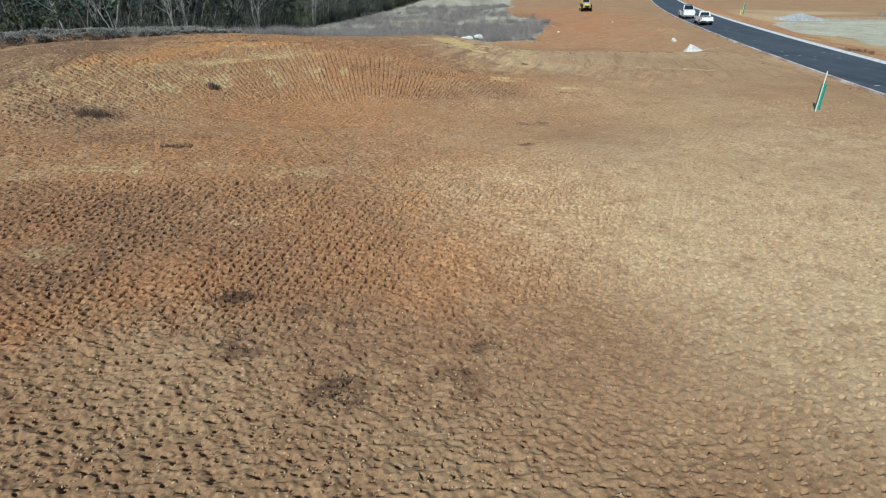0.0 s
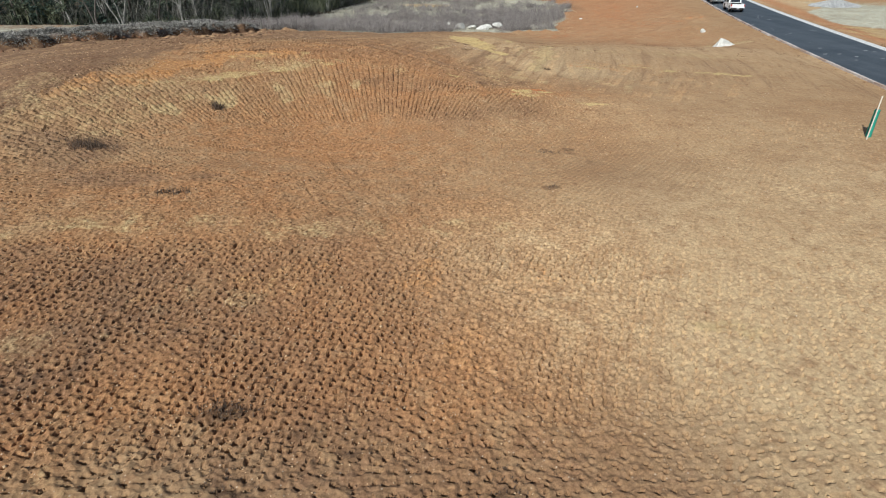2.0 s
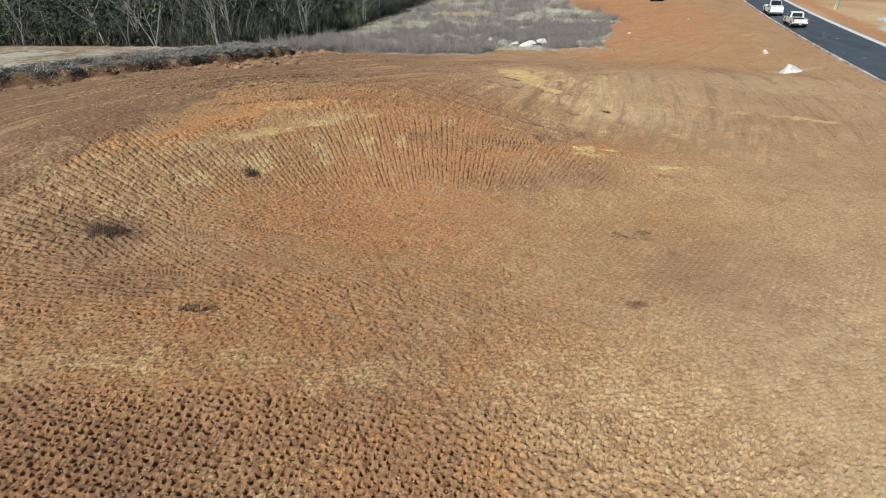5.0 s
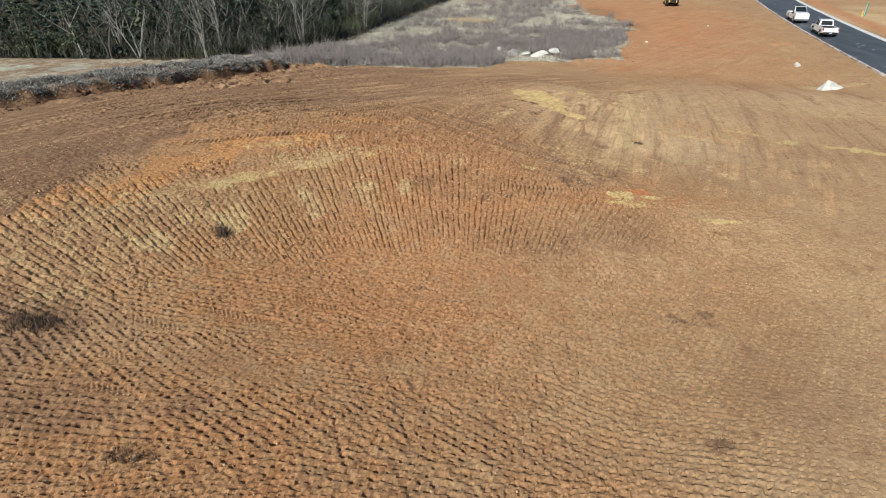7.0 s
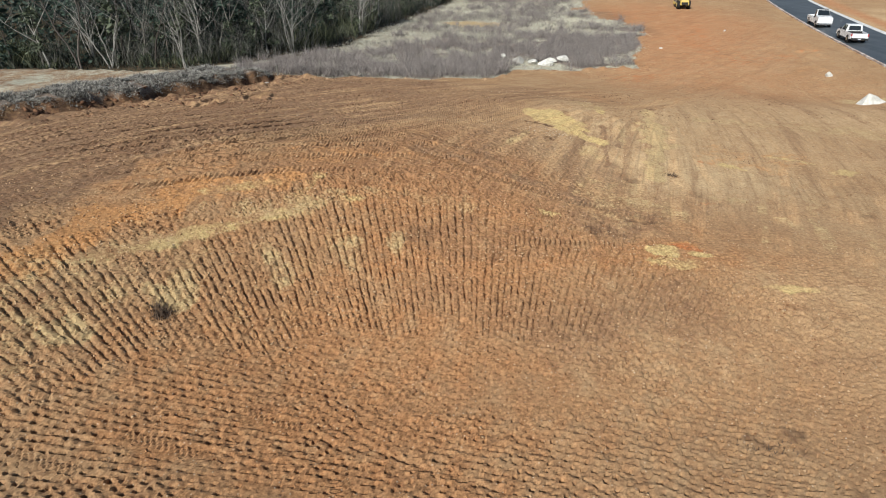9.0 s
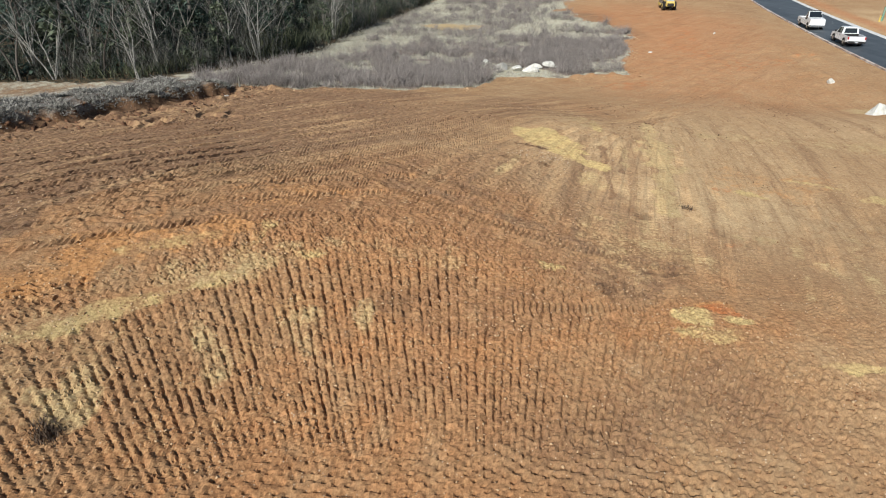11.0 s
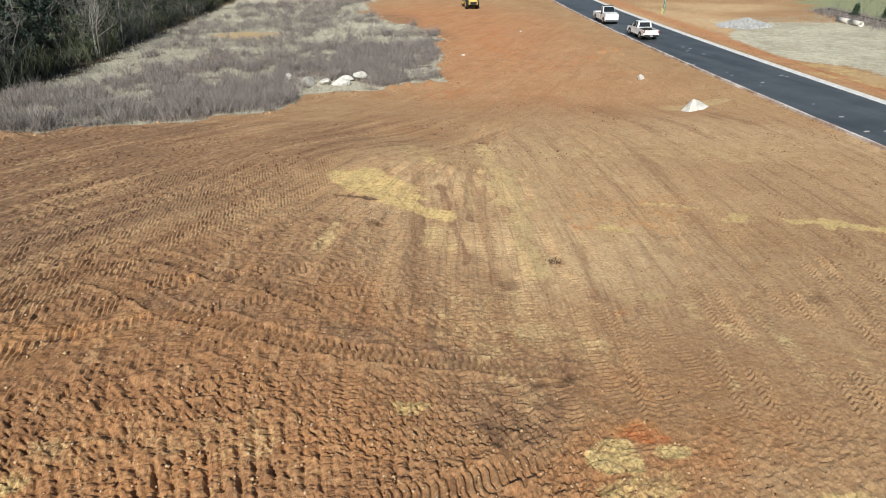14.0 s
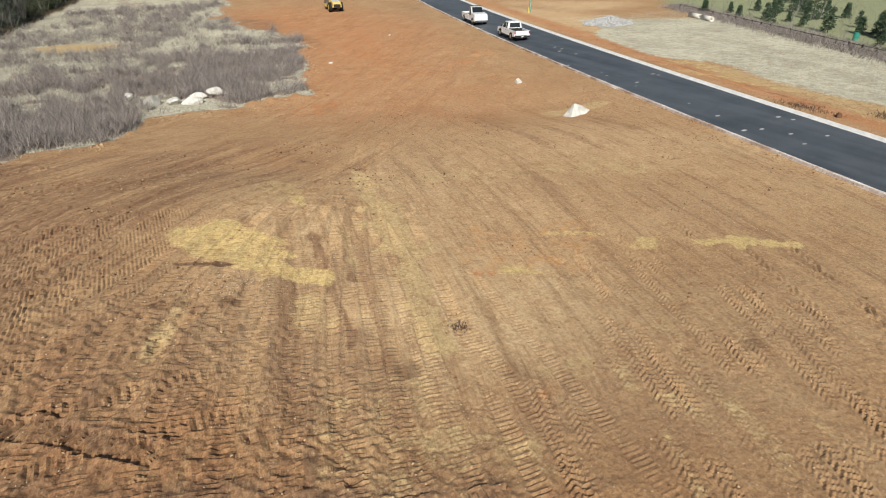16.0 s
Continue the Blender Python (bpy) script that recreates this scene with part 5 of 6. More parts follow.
def sapling_weight(x, y):
    w = woods_side(x, y)
    return smooth(w, -.3, 1.5) * (1 - smooth(w, 8, 14)) * smooth(patchy(x, y, 3.0, 83), .42, .70)


saplings = strew(26000, 18, -78, 0, 70, 185, sapling_weight)
stems("saplings", saplings, 4.6, 0.020, M_SAPLING, "thin grey leafless saplings at the edge of the woods", "saplings", 4, 0.25)
shrubs = strew(60000, 19, -78, 0, 70, 185, thicket_weight)
shrubs[:, 3] *= .4 + 1.2 * patchy(shrubs[:, 0], shrubs[:, 1], 3.0, 84)
stems("olive_thicket", shrubs, 2.6, 0.055, M_THICKET, "dull olive shrubs under the trees", "shrubs", 3, 0.5)


def far_woods():
    """Masses of leaves behind the first rows of trees."""
    rng = random.Random(41)
    verts, faces = [], []
    for x, y, _, _ in [(rng.uniform(-100, 10), rng.uniform(80, 240), 0, 0) for _ in range(900)]:
        w = float(woods_side(np.array(x), np.array(y)))
        if 9 < w < 60:
            for z in (1.0, 3.5, 7.0):
                leaf_cloud(rng, verts, faces, Vector((x, y, ground_at(x, y) + z)), (2.6, 2.6, 1.9), 34, 0.50)
    tagged(new("far_woods", mesh_of("far_woods", verts, faces, M_EVERGREEN)), "dark dense woods behind the first trees", "woods", kind="stuff")


far_woods()

# ---- vehicles ----


def arch(y, r, z0, n=8):
    """Points of a wheel arch from front to back over a wheel at y."""
    return [(y + r * math.cos(math.pi * k / n), z0 + r * math.sin(math.pi * k / n)) for k in range(n + 1)]


def pickup(m, label, cab_back, length, roof, hood=1.06, nose=M_TRIM):
    """A pickup: +y is its front, the origin lies on the ground under its middle."""
    car = empty("pickup_truck", m, label, "pickup truck", "white pickups on the road")
    f, r = length / 2, -length / 2
    wf, wr, half = f - 0.98, r + 1.22, 0.98
    low = 0.46
    outline = [(f - .04, low)] + arch(wf, 0.47, low)[0:] + [(cab_back + .02, low), (cab_back, 1.12), (cab_back + .05, 1.18), (f - 1.55, 1.18), (f - 1.45, hood + .11), (f - .25, hood), (f - .02, hood - .11)]
    part("body", prism(outline, -half, half, 0.05, 0.03), M_WHITE, car)
    cab = [(cab_back + .03, 1.17), (cab_back + .12, roof - .06), (cab_back + .30, roof), (f - 2.35, roof), (f - 2.15, roof - .05), (f - 1.45, 1.17)]
    part("cab", prism(cab, -half + .05, half - .05, 0.17, 0.03), M_WHITE, car)
    part("windshield", sheet_quad([(-.80, f - 1.46, max(1.24, hood + .08)), (.80, f - 1.46, max(1.24, hood + .08)), (.70, f - 2.06, roof - .06), (-.70, f - 2.06, roof - .06)], 0.03), M_GLASS, car, "dark windscreen")
    part("rear_window", sheet_quad([(.70, cab_back + .035, 1.26), (-.70, cab_back + .035, 1.26), (-.63, cab_back + .105, roof - .12), (.63, cab_back + .105, roof - .12)], 0.012), M_GLASS, car, "dark rear window")
    split = (f - 2.35 + cab_back) / 2 + .1
    for side in (-1, 1):
        for a, b in ((cab_back + .22, split - .06), (split + .04, f - 1.78)):
            q = [(side * (half - .052), a, 1.20), (side * (half - .052), b, 1.20), (side * (half - .185), min(b, f - 2.2), roof - .08), (side * (half - .185), a + .04, roof - .08)]
            part("side_window", sheet_quad(q if side > 0 else q[::-1], 0.014), M_GLASS, car, "dark side window")
        part("door_handle", box(side * half - .02, side * half + .02, split - .25, split - .10, 1.0, 1.03, .006), M_TRIM, car, "black door handle")
        part("mirror", box(side * (half + .12) - .11, side * (half + .12) + .11, f - 1.80, f - 1.70, 1.22, 1.42, .03), M_TRIM, car, "black wing mirror")
        part("headlight", box(side * .76 - .17, side * .76 + .17, f - .10, f + .005, .80, .96, .02), M_CLEAR, car, "clear headlight")
        part("tail_light", box(side * .90 - .075, side * .90 + .075, r - .005, r + .06, .86, 1.16, .015), M_RED, car, "red tail light")
        wall = [(r + .03, low + .10)] + arch(wr, 0.47, low)[::-1] + [(cab_back - .05, low), (cab_back - .05, 1.20), (r + .03, 1.18)]
        part("bed_wall", prism(wall, *((side * half - .09, side * half) if side > 0 else (side * half, side * half + .09)), 0.0, 0.02), M_WHITE, car)
        part("step", box(side * .95 - .07, side * .95 + .07, cab_back + .1, wf - .6, .36, .42, .015), M_TRIM, car, "black side step")
    part("bed_floor", box(-half + .08, half - .08, r + .1, cab_back - .04, .90, .98), M_TRIM, car, "dark load bed liner")
    part("bed_front", box(-half + .09, half - .09, cab_back - .10, cab_back - .04, .74, 1.20, .01), M_TRIM, car, "dark bed liner")
    part("tailgate", box(-half + .12, half - .12, r, r + .08, .66, 1.18, .02), M_WHITE, car)
    part("rear_bumper", box(-half + .03, half - .03, r - .14, r - .01, .44, .64, .03), M_TRIM, car, "dark rear bumper")
    part("front_bumper", box(-half + .01, half - .01, f - .06, f + .12, .40, .66, .04), M_CHROME, car, "chrome front bumper")
    part("grille", box(-.57, .57, f - .06, f + .02, .72, hood - .10, .02), nose, car, "front grille")
    part("chassis", box(-.62, .62, r + .2, f - .3, .34, .50), M_STEEL, car, "dark chassis")
    part("number_plate", box(-.16, .16, r - .155, r - .142, .50, .60), M_CLEAR, car, "plain plate")
    for wy in (wf, wr):
        for side in (-1, 1):
            x = side * (half - .12)
            tyre = part("wheel", drum(.45, x - .15, x + .15, wy, .45, 28, .03), M_TYRE, car, "black tyre")
            part("rim", drum(.23, x + .10, x + .165, wy, .45, 18, .015) if side > 0 else drum(.23, x - .165, x - .10, wy, .45, 18, .015), M_RIM, tyre, "grey alloy rim")
    return car


def on_road(y, offset, flip):
    x, py = road_point(y, offset)
    return pose(x, py, float(road_height(offset)) + 0.045, 0, 0, -math.degrees(math.atan(road_slope(y))) + (180 if flip else 0))


pickup(on_road(105.6, -2.0, False), "white crew-cab pickup parked on the asphalt, tailgate closed", -0.55, 5.9, 1.92)
tall = pickup(on_road(120.0, -2.3, True), "tall white work pickup parked on the asphalt, dark roof rack", 0.25, 6.3, 2.25, 1.42, M_WHITE)
part("roof_rack", box(-.72, .72, .50, .85, 2.24, 2.34, .03), M_TRIM, tall, "black roof rack")


def roller(m):
    """A soil compactor: smooth yellow hood, cab, padded drum."""
    car = empty("soil_compactor", m, "yellow padfoot soil compactor on the red dirt", "road roller")
    part("hood", prism([(-2.9, .75), (-2.95, 1.25), (-2.6, 1.55), (-1.0, 1.75), (-.6, 1.75), (-.6, .7)], -.75, .75, .10, .05), M_YELLOW, car)
    part("grille", box(-.55, .55, -2.99, -2.90, .80, 1.25, .02), M_TRIM, car, "black radiator grille")
    part("hood_panel", sheet_quad([(-.62, -2.52, 1.585), (.62, -2.52, 1.585), (.60, -1.02, 1.765), (-.60, -1.02, 1.765)], .02), M_CLEAR, car, "pale grey engine hood panel")
    part("platform", box(-.85, .85, -.9, .9, .75, 1.0, .03), M_YELLOW, car)
    part("cab", prism([(-.55, 1.0), (-.65, 2.75), (.55, 2.75), (.8, 1.8), (.75, 1.0)], -.72, .72, .04, .03), M_GLASS, car, "dark glazed cab")
    part("roof", box(-.80, .80, -.75, .68, 2.75, 2.90, .04), M_YELLOW, car)
    for x in (-.70, .70):
        for y in (-.6, .6):
            part("cab_post", post(.05, .05, (x, y, 1.0), (x * .96, y * .97, 2.76), 6), M_YELLOW, car)
        tyre = part("wheel", drum(.72, x * 1.28 - .26, x * 1.28 + .26, -1.55, .72, 28, .06), M_TYRE, car, "black tyre")
        part("rim", drum(.38, x * 1.28 - .28, x * 1.28 + .28, -1.55, .72, 18, .02), M_YELLOW, tyre)
        part("frame_arm", box(min(x * 1.62, x * 1.45), max(x * 1.62, x * 1.45), .7, 2.9, .55, .95, .03), M_YELLOW, car)
    part("frame_bar", box(-1.13, 1.13, 2.75, 2.95, .55, .95, .03), M_YELLOW, car)
    part("hitch", box(-.3, .3, .6, 1.2, .5, .95, .03), M_STEEL, car, "dark steel hitch")
    roll = part("drum", drum(.70, -1.0, 1.0, 1.95, .76, 36), M_STEEL, car, "worn steel drum")
    bm = bmesh.new()
    bmesh.ops.create_cone(bm, cap_ends=True, segments=4, radius1=.09, radius2=.06, depth=.1)
    first = part("pad", bm, M_STEEL, roll)
    for k in range(108):
        row, ang = k // 12, 2 * math.pi * (k % 12 + .5 * (k // 12 % 2)) / 12
        pad = first if k == 0 else new("pad", first.data)
        pad.parent = roll
        pad.matrix_basis = Matrix.Translation((-.88 + row * .22, 1.95, .76)) @ Matrix.Rotation(ang, 4, "X") @ Matrix.Translation((0, 0, .73))
    return car


roller(pose(31.2, 145.0, ground_at(31.2, 145.0), 0, 0, -5))

# ---- loose things ----


def boulder(seed, size, m, material, label, category="boulder", group=""):
    rng = random.Random(seed)
    bm = bmesh.new()
    bmesh.ops.create_icosphere(bm, subdivisions=3, radius=1.0)
    cuts = [(Vector((rng.gauss(0, 1), rng.gauss(0, 1), rng.gauss(0, .7))).normalized(), rng.uniform(.40, .74)) for _ in range(15)]
    for v in bm.verts:
        p = v.co.copy()
        for n, d in cuts:
            over = p.dot(n) - d
            if over > 0:
                p -= n * over * .92
        p += p.normalized() * .07 * noise.noise(p * 2.5 + Vector((seed, 0, 0))) + p.normalized() * .03 * noise.noise(p * 7)
        v.co = Vector((p.x * size[0], p.y * size[1], p.z * size[2] + size[2] * .55))
    ob = part("boulder", bm, material)
    ob.matrix_basis = m
    return tagged(ob, label, category, group)


def set_down(x, y, sink=0.0, turned=0.0):
    return pose(x, y, ground_at(x, y) - sink, 0, 0, turned)


BOULDERS = [(0.1, 96.9, .85, .7, .66, 10, M_GREY_ROCK), (1.6, 96.4, .95, .5, .44, 0, M_ROCK), (3.4, 95.9, 1.35, .6, .40, 6, M_ROCK), (3.8, 97.9, 1.05, .6, .44, -8, M_ROCK), (5.5, 98.3, 1.05, .65, .50, 14, M_ROCK), (-1.8, 100.2, .75, .4, .42, 40, M_ROCK)]
for k, (x, y, a, b, c, turned, m) in enumerate(BOULDERS):
    boulder(60 + k, (a, b, c), set_down(x, y, -.05, turned), m, "pale limestone boulder at the edge of the brush" if m is M_ROCK else "grey lichened boulder at the edge of the brush", "boulder", "boulders by the brush")


SCRAPS = [(18.9, 106.8), (30.5, 118.1)]


def slab_rock(m):
    """A tent-shaped block of white stone with a low shoulder."""
    bm = bmesh.new()
    for p in ((-.40, -.05, .98), (-1.0, -.45, -.1), (-.85, .5, -.1), (.55, .65, -.1), (1.25, .15, -.1), (1.2, -.15, .22), (.6, -.62, -.1), (.35, .1, .72), (-.2, -.6, -.1), (-.1, .35, .8)):
        bm.verts.new(p)
    bmesh.ops.convex_hull(bm, input=bm.verts)
    bmesh.ops.subdivide_edges(bm, edges=bm.edges, cuts=3, use_grid_fill=True)
    for v in bm.verts:
        v.co += Vector((noise.noise(v.co * 3), noise.noise(v.co * 3 + Vector((9, 0, 0))), noise.noise(v.co * 4))) * .05
    ob = part("rock", bm, M_ROCK)
    ob.matrix_basis = m
    return tagged(ob, "large white tent-shaped rock on bare soil", "rock")


slab_rock(set_down(29.6, 76.4, .05, 10) @ Matrix.Diagonal((1.12, 1.1, 1.0, 1)))
boulder(73, (.55, .38, .42), set_down(31.2, 87.4, .1, 20), M_ROCK, "small white rock on bare soil", "rock")
for k, (x, y) in enumerate(SCRAPS):
    boulder(80 + k, (.30, .16, .16), set_down(x, y, .02, 50 * k), M_ROCK, "small white scrap of stone on the red soil", "stone", "white scraps on the far slope")
boulder(74, (.38, .2, .25), set_down(-22.6, 73.6, .05, 40), M_ROCK, "small white stone by the cut bank", "rock")


def marker(m, tall, pipe, label):
    """A leaning lath and a teal pipe sleeve stuck in the ground side by side."""
    thing = empty("survey_marker", m, label, "survey stake")
    part("lath", sheet_quad([(-.17, 0, -.2), (-.115, 0, -.2), (.06, .05, tall), (.005, .05, tall)], .025), M_LATH, thing, "weathered wooden lath")
    part("sleeve", post(.14, .125, (.20, .45, -.2), (.30, .48, pipe), 14), M_TEAL, thing, "teal plastic sleeve")
    part("cap", post(.135, .11, (.30, .48, pipe), (.303, .481, pipe + .05), 14), M_TEAL, thing)
    return thing


marker(set_down(20.4, 33.7), 2.15, 1.35, "leaning lath with a teal plastic sleeve in the soil")
marker(set_down(56.4, 124.0), 2.0, 1.9, "upright teal sleeve beside the road")
yellow_stake = part("yellow_stake", post(.13, .11, (0, 0, -.2), (.03, .02, .85), 10), M_YELLOW)
yellow_stake.matrix_basis = set_down(55.8, 123.6)
tagged(yellow_stake, "short yellow stake beside a teal sleeve", "stake")
wood_post = part("wooden_post", box(-.06, .06, -.06, .06, -.3, 1.1, .01), M_BARK)
wood_post.matrix_basis = set_down(-22.9, 77.5)
tagged(wood_post, "short pale wooden post at the corner of the brush", "post")


def heap(name, x, y, a, b, h, count, material, label, category):
    """A heap of loose stones as one mesh of small lumps."""
    rng = random.Random(int(x * 7 + y))
    verts, faces = [], []
    for _ in range(count):
        r, ang = math.sqrt(rng.random()), rng.uniform(0, 6.283)
        px, py = r * math.cos(ang), r * math.sin(ang)
        z = h * max(0, 1 - r) ** .8 * (1 + .25 * noise.noise(Vector((px * 3, py * 3, x))))
        c = Vector((x + px * a, y + py * b, ground_at(x + px * a, y + py * b) + z))
        s = rng.uniform(.08, .20)
        n = len(verts)
        verts += [c + Vector((rng.uniform(-.5, .5) + dx, rng.uniform(-.5, .5) + dy, dz)) * s for dx, dy, dz in ((1, 0, 0), (0, 1, 0), (-1, 0, 0), (0, -1, 0), (0, 0, .9), (0, 0, -.8))]
        faces += [(n, n + 1, n + 4), (n + 1, n + 2, n + 4), (n + 2, n + 3, n + 4), (n + 3, n, n + 4), (n + 1, n, n + 5), (n + 2, n + 1, n + 5), (n + 3, n + 2, n + 5), (n, n + 3, n + 5)]
    return tagged(new(name, mesh_of(name, verts, faces, material)), label, category, kind="stuff")


heap("gravel_pile", 58.5, 108.0, 3.8, 2.6, 0.9, 2600, M_GRAVEL, "low heap of grey crushed stone", "gravel")

# pipes, fence and lawn beyond the pale field
for k, (x, y, turned) in enumerate(((74.5, 107.9, -13), (73.9, 105.1, -17))):
    bm = bmesh.new()
    n = 20
    rings = [[bm.verts.new((r * math.cos(6.2832 * i / n), w, .34 + r * math.sin(6.2832 * i / n))) for i in range(n)] for r, w in ((.34, -1.3), (.34, 1.3), (.27, 1.3), (.27, -1.3))]
    for a, b in ((0, 1), (1, 2), (2, 3), (3, 0)):
        for i in range(n):
            bm.faces.new((rings[a][i], rings[a][(i + 1) % n], rings[b][(i + 1) % n], rings[b][i]))
    ob = part("concrete_pipe", bm, M_PIPE, None, "", True)
    ob.matrix_basis = set_down(x, y, .03, turned)
    tagged(ob, "pale concrete pipe lying by the fence", "pipe", "pipes by the fence")


def fence_point(k):
    """Posts of the fence, from south to north."""
    return fence_line(70.0 + 1.9 * k), 70.0 + 1.9 * k


fence = empty("fence", pose(0, 0, 0), "dark low board fence between field and lawn", "fence")
for k in range(26):
    x, y = fence_point(k)
    z = ground_at(x, y)
    part("post", box(x - .06, x + .06, y - .06, y + .06, z - .3, z + .78), M_FENCE, fence)
    if k:
        for h in (.30, .62):
            part("rail", sheet_quad([(px, py, pz + h), (x, y, z + h), (x, y, z + h + .08), (px, py, pz + h + .08)], .03), M_FENCE, fence)
    px, py, pz = x, y, z


def hedge_weight(x, y):
    d = x - fence_line(y)
    return np.exp(-((d - .2) / 1.9) ** 2) * (y < 120) * (.3 + .7 * patchy(x, y, 3, 78))


stems("fence_weeds", strew(110000, 10, 60, 92, 60, 121, hedge_weight), .85, .025, M_BRUSH, "grey-brown dead weeds along the fence", "weeds", 2)


def lawn_weight(x, y):
    return smooth(x - fence_line(y), 1.5, 4) * (y < 135)


stems("lawn_grass", strew(26000, 11, 68, 140, 60, 136, lawn_weight), .14, .06, M_LAWN, "mown green lawn", "grass", 1)
rng = random.Random(77)
plant([conifer(51, 3.6), conifer(52, 4.4), conifer(53, 2.6)],
      [(rng.randrange(3), x, y, rng.uniform(0, 360), rng.uniform(.5, .95)) for x, y in
       [(84 + 3.1 * k + rng.uniform(-.8, .8), 82 + 1.0 * k + rng.uniform(-1, 1)) for k in range(10)] + [(90 + 2.6 * k, 100 + 2.6 * k + rng.uniform(-1, 1)) for k in range(9)]
       + [(78.5, 90), (80, 94.5), (83, 99), (79, 83), (86, 91), (76, 79), (80, 80), (83, 84), (81, 87.5), (77, 75), (84, 78), (72.5, 78), (74, 77.2), (75.6, 78.2), (73.3, 80.2), (77.2, 77), (71.5, 75.5), (78, 98), (80, 105), (84, 110), (82, 102), (87, 104), (90, 110), (79.5, 111), (93, 106), (88, 99), (94, 98), (97, 103)]])
plant([conifer(54, 4.6), conifer(55, 3.4)], [(k % 2, fence_line(74.0 + 1.7 * k) + rng.uniform(3, 12), 74.0 + 1.7 * k, rng.uniform(0, 360), rng.uniform(.6, 1.15)) for k in range(8)])
plant([bare_tree(17, 6.0, .2, 1, M_BARK)], [(0, x, y, 37 * x, .55) for x, y in ((75.5, 93), (77.5, 101), (79.3, 107), (72.5, 84), (81, 112), (82, 117), (74.2, 89), (80, 110))])


def weed_clump(x, y, spread_x, spread_y, count, tall, seed, label):
    rng = np.random.default_rng(seed)
    sx, sy = rng.normal(x, spread_x, count), rng.normal(y, spread_y, count)
    spots = np.stack((sx, sy, hill_height(sx, sy), rng.uniform(.5, 1.2, count)), 1)
    return stems("weed_clump", spots, tall, .016, M_WEED, label, "weeds", 2)


weed_clump(-16.7, 29.7, .55, .25, 260, .30, 1, "dark dead weeds on the slope of the hollow")
weed_clump(-13.2, 36.2, .16, .14, 120, .30, 2, "small dark tuft on the slope")
weed_clump(-11.0, 24.7, .45, .25, 140, .16, 3, "flattened dark weeds on the clay")
weed_clump(-5.4, 14.0, .35, .2, 130, .12, 4, "dark weed remains pressed in the clay")
weed_clump(-4.7, 11.9, .35, .25, 110, .10, 5, "dark weed remains pressed in the clay")
weed_clump(0.7, 11.8, .35, .4, 120, .10, 6, "dark weed remains pressed in the clay")
weed_clump(4.6, 33.2, .45, .15, 60, .14, 8, "dark twigs on the clay")
weed_clump(3.8, 26.8, .15, .12, 40, .12, 9, "dark twigs on the clay")
weed_clump(6.7, 52.3, .25, .15, 60, .16, 10, "dark twigs beside wheel tracks")
weed_clump(43.0, 67.0, .5, 1.2, 260, .30, 11, "dry weeds on the soil beside the kerb")
weed_clump(46.0, 62.6, .6, .5, 160, .35, 12, "dry weeds on the soil beside the kerb")
weed_clump(-2.1, 10.2, .3, .35, 100, .10, 7, "dark weed remains pressed in the clay")


def lumps(name, spots, size0, size1, material, label, category):
    """Thousands of small angular lumps as one mesh."""
    rng = np.random.default_rng(len(spots))
    n = len(spots)
    s = rng.uniform(size0, size1, n) ** 1.0
    shape = np.array([(1, 0, 0), (0, 1, 0), (-1, 0, 0), (0, -1, 0), (0, 0, .8), (0, 0, -.6)])
    co = spots[:, None, :3] + (shape[None] + rng.uniform(-.35, .35, (n, 6, 3))) * s[:, None, None]
    tri = np.array([(0, 1, 4), (1, 2, 4), (2, 3, 4), (3, 0, 4), (1, 0, 5), (2, 1, 5), (3, 2, 5), (0, 3, 5)])
    faces = (np.arange(n)[:, None, None] * 6 + tri[None]).reshape(-1, 3)
    me = bpy.data.meshes.new(name)
    me.vertices.add(6 * n)
    me.vertices.foreach_set("co", co.astype(np.float32).ravel())
    me.loops.add(faces.size)
    me.loops.foreach_set("vertex_index", faces.astype(np.int32).ravel())
    me.polygons.add(len(faces))
    me.polygons.foreach_set("loop_start", np.arange(0, faces.size, 3, dtype=np.int32))
    me.update()
    me.validate()
    me.materials.append(material)
    return tagged(new(name, me), label, category, kind="stuff")


def clod_weight(x, y):
    b = bank_side(x, y)
    edge = np.exp(-((b + 2.2) / 2.0) ** 2) * (y < 77) + np.exp(-((brush_side(x, y) + .8) / 1.0) ** 2)
    ring = np.exp(-((y - 42 + .25 * np.abs(x + 6)) / 4.5) ** 2) * (x < 8)
    return np.clip(edge + ring + .06, 0, 1) * (brush_side(x, y) < .5) * (road_offset(x, y) < -6)


def foot_weight(x, y):
    b = bank_side(x, y)
    return (np.exp(-((b + .6) / .7) ** 2) + .45 * np.exp(-((b + 2.5) / 1.6) ** 2) * (patchy(x, y, 1.5, 81) > .5)) * (y < 78)


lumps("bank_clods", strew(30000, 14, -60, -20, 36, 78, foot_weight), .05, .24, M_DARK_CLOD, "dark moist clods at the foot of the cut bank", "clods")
lumps("clods", strew(90000, 12, -38, 26, 7, 98, clod_weight), .012, .055, M_CLOD, "loose clods of red clay", "clods")
lumps("clay_chips", strew(16000, 20, -15, 5, 7, 24, lambda x, y: (1 - .8 * smooth(x, -1, 4)) * (.15 + .85 * patchy(x, y, 1.2, 85))), .010, .032, M_CLOD, "small chips of clay between the roller pits", "clods")
lumps("pebbles", strew(9000, 13, -20, 28, 7, 80, lambda x, y: .2 + .6 * patchy(x, y, 5, 79) + .8 * np.exp(-((y - 41 + .25 * np.abs(x + 6)) / 3.5) ** 2) * (x < 3) * patchy(x, y, 1.5, 80)), .008, .026, M_PEBBLE, "scattered pale pebbles", "pebbles")

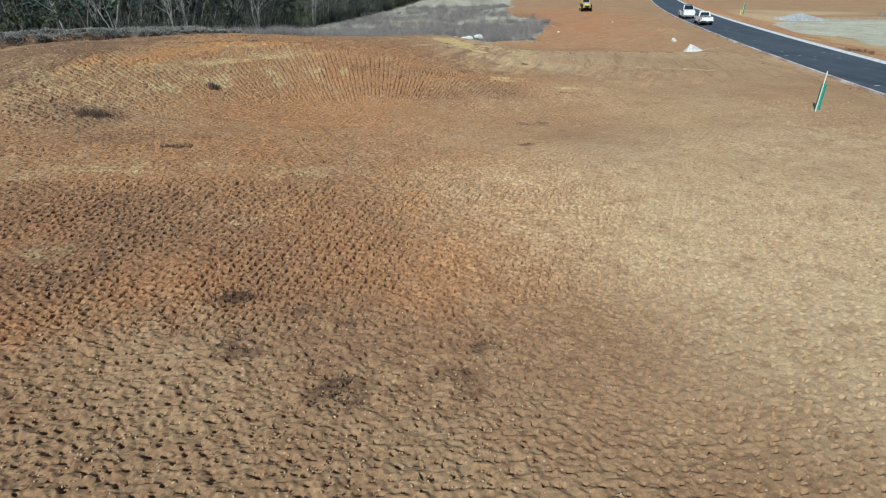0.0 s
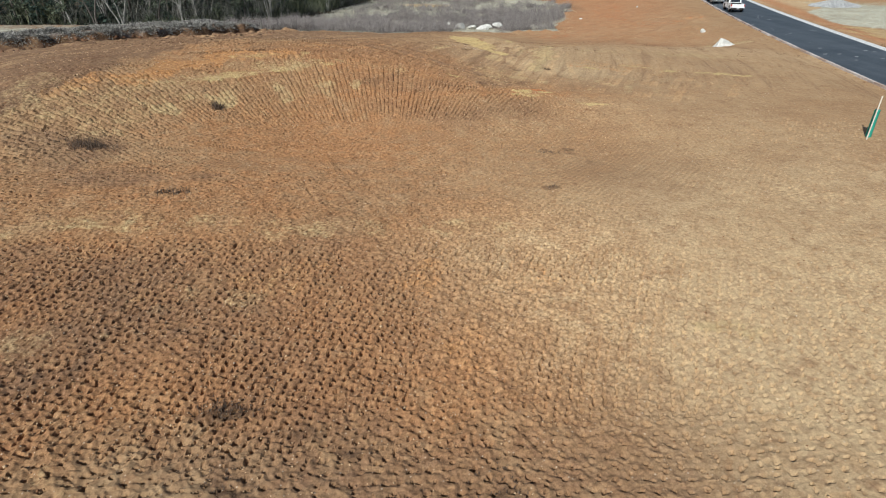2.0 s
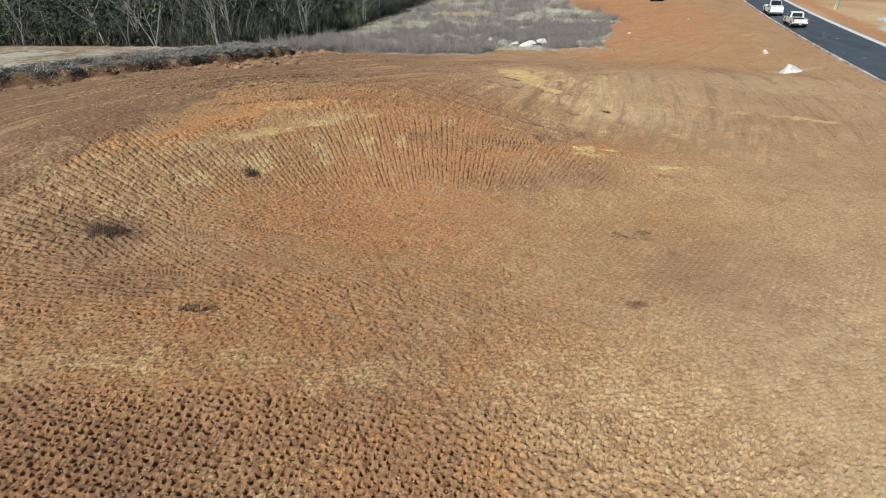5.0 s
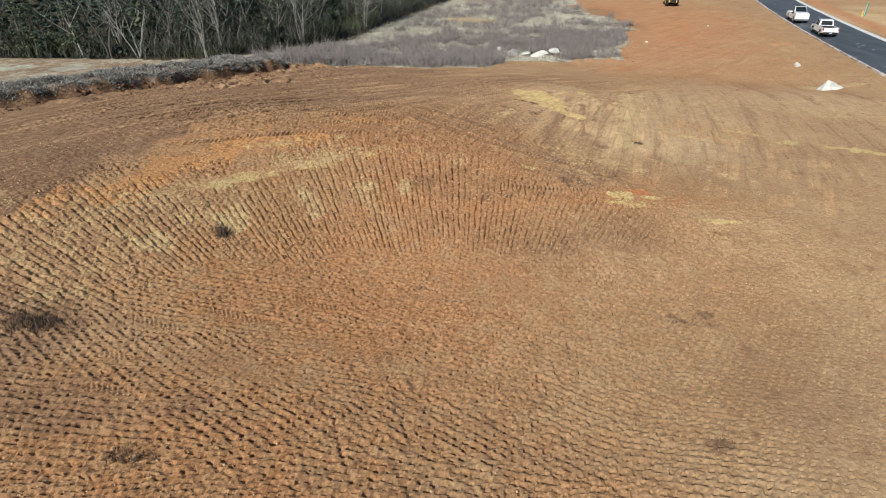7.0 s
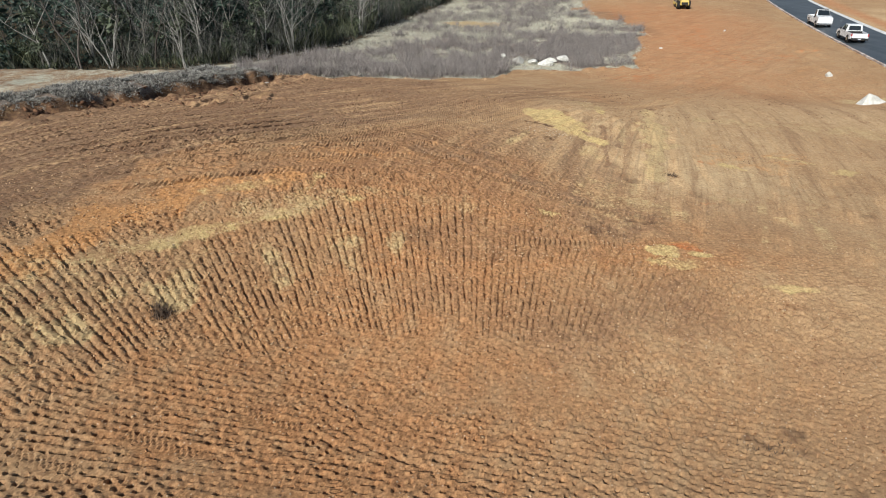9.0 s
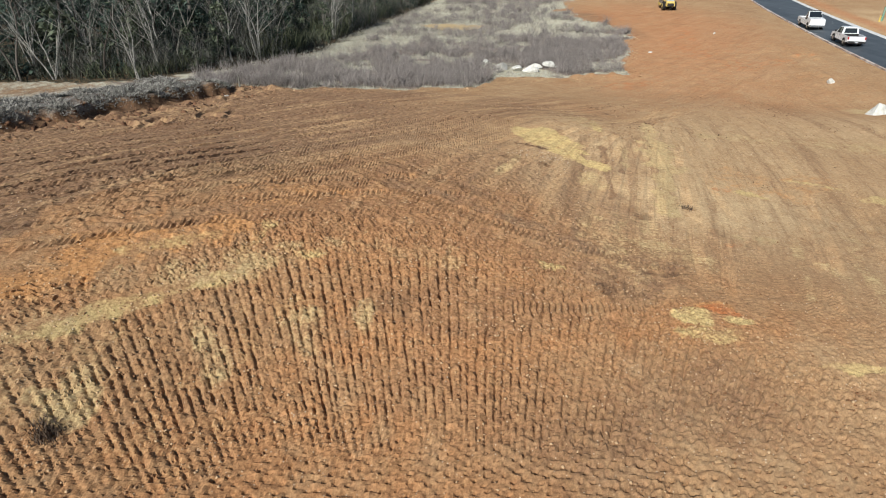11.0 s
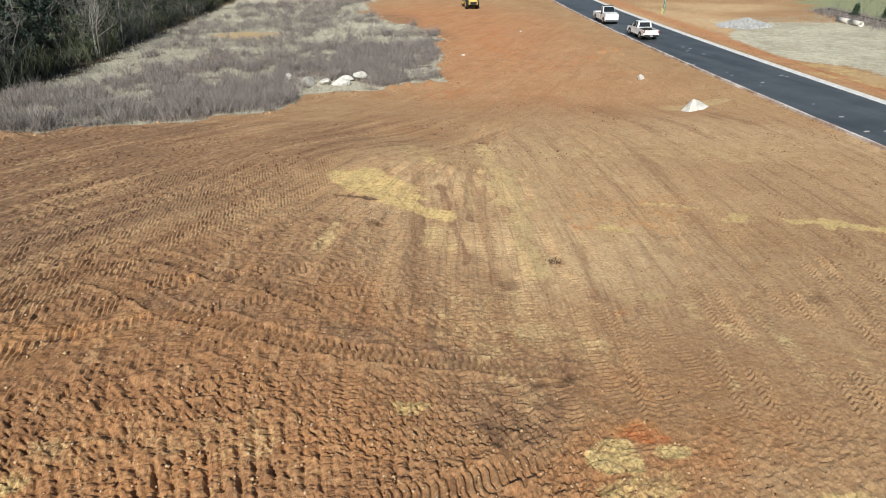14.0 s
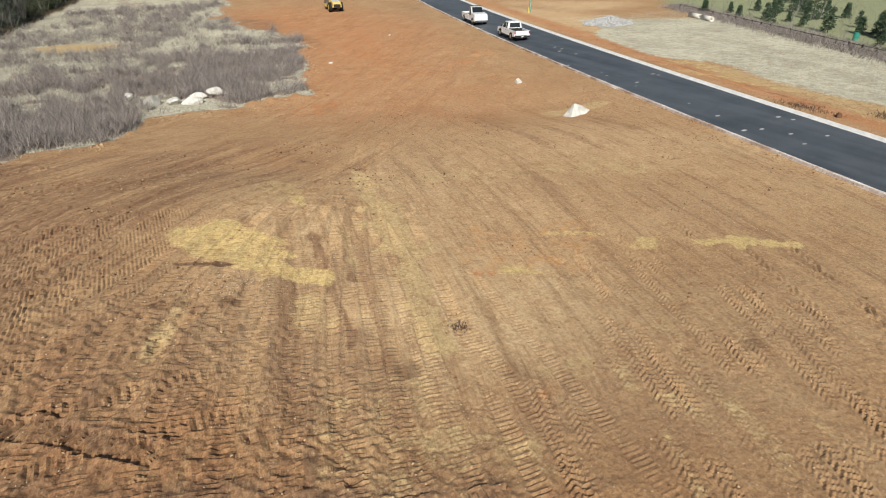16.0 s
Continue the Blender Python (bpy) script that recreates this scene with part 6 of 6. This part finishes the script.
# dark stone beside the kerb, and a teal drum beyond the fence
boulder(91, (.42, .36, .30), set_down(42.8, 64.2, .1, 20), M_DARK_CLOD, "dark stone lying beside the pale kerb", "stone")
teal = empty("plastic_drum", set_down(75.4, 84.4, 0, 30) @ Matrix.Scale(.7, 4), "teal plastic water drum on the lawn behind the fence", "drum")
part("body", post(.44, .46, (0, 0, -.05), (0, 0, 1.25), 20), M_TEAL, teal)
for k in (.05, .62, 1.18):
    part("hoop", post(.49, .49, (0, 0, k), (0, 0, k + .07), 20), M_TEAL, teal)
part("lid", post(.40, .36, (0, 0, 1.25), (0, 0, 1.32), 20), M_TEAL, teal)

lumps("stone_chips", strew(9000, 15, -3, 5, 54.5, 58, lambda x, y: .30 * np.exp(-(((x - .6) / 1.1) ** 2 + ((y - 56.4) / .5) ** 2)) + .006), .012, .034, M_PEBBLE, "pale stone chips on the yellow clay", "stones")

def kerb_weight(x, y):
    d = road_offset(x, y)
    return np.exp(-((d + 3.85) / .30) ** 2) * (.15 + .85 * smooth(patchy(x, y, 1.3, 101), .4, .7)) + .25 * np.exp(-((d - 4.1) / .25) ** 2) * smooth(patchy(x, y, 1.6, 102), .45, .7)


def strewn_weight(x, y):
    return (.006 + .45 * smooth(patchy(x, y, 3.0, 103), .55, .8) + .5 * np.exp(-((brush_side(x, y) + .5) / .6) ** 2)) * (brush_side(x, y) < .3) * (road_offset(x, y) < -4.5)


kerb_soil = strew(50000, 16, 8, 62, 40, 135, kerb_weight)
kerb_soil[:, 2] += .06
lumps("kerb_soil", kerb_soil, .02, .08, M_CLOD, "red soil and clods spilled over the kerb", "soil")
lumps("edge_clods", strew(26000, 21, -27, 20, 76, 130, lambda x, y: np.exp(-((brush_side(x, y) + .9) / .7) ** 2) * (.2 + .8 * smooth(patchy(x, y, 1.8, 86), .35, .65))), .03, .15, M_CLOD, "red clods pushed up along the edge of the brush", "clods")
lumps("loose_clods", strew(30000, 17, -24, 44, 56, 110, strewn_weight), .015, .062, M_DARK_CLOD, "loose clods strewn over the graded soil", "clods")
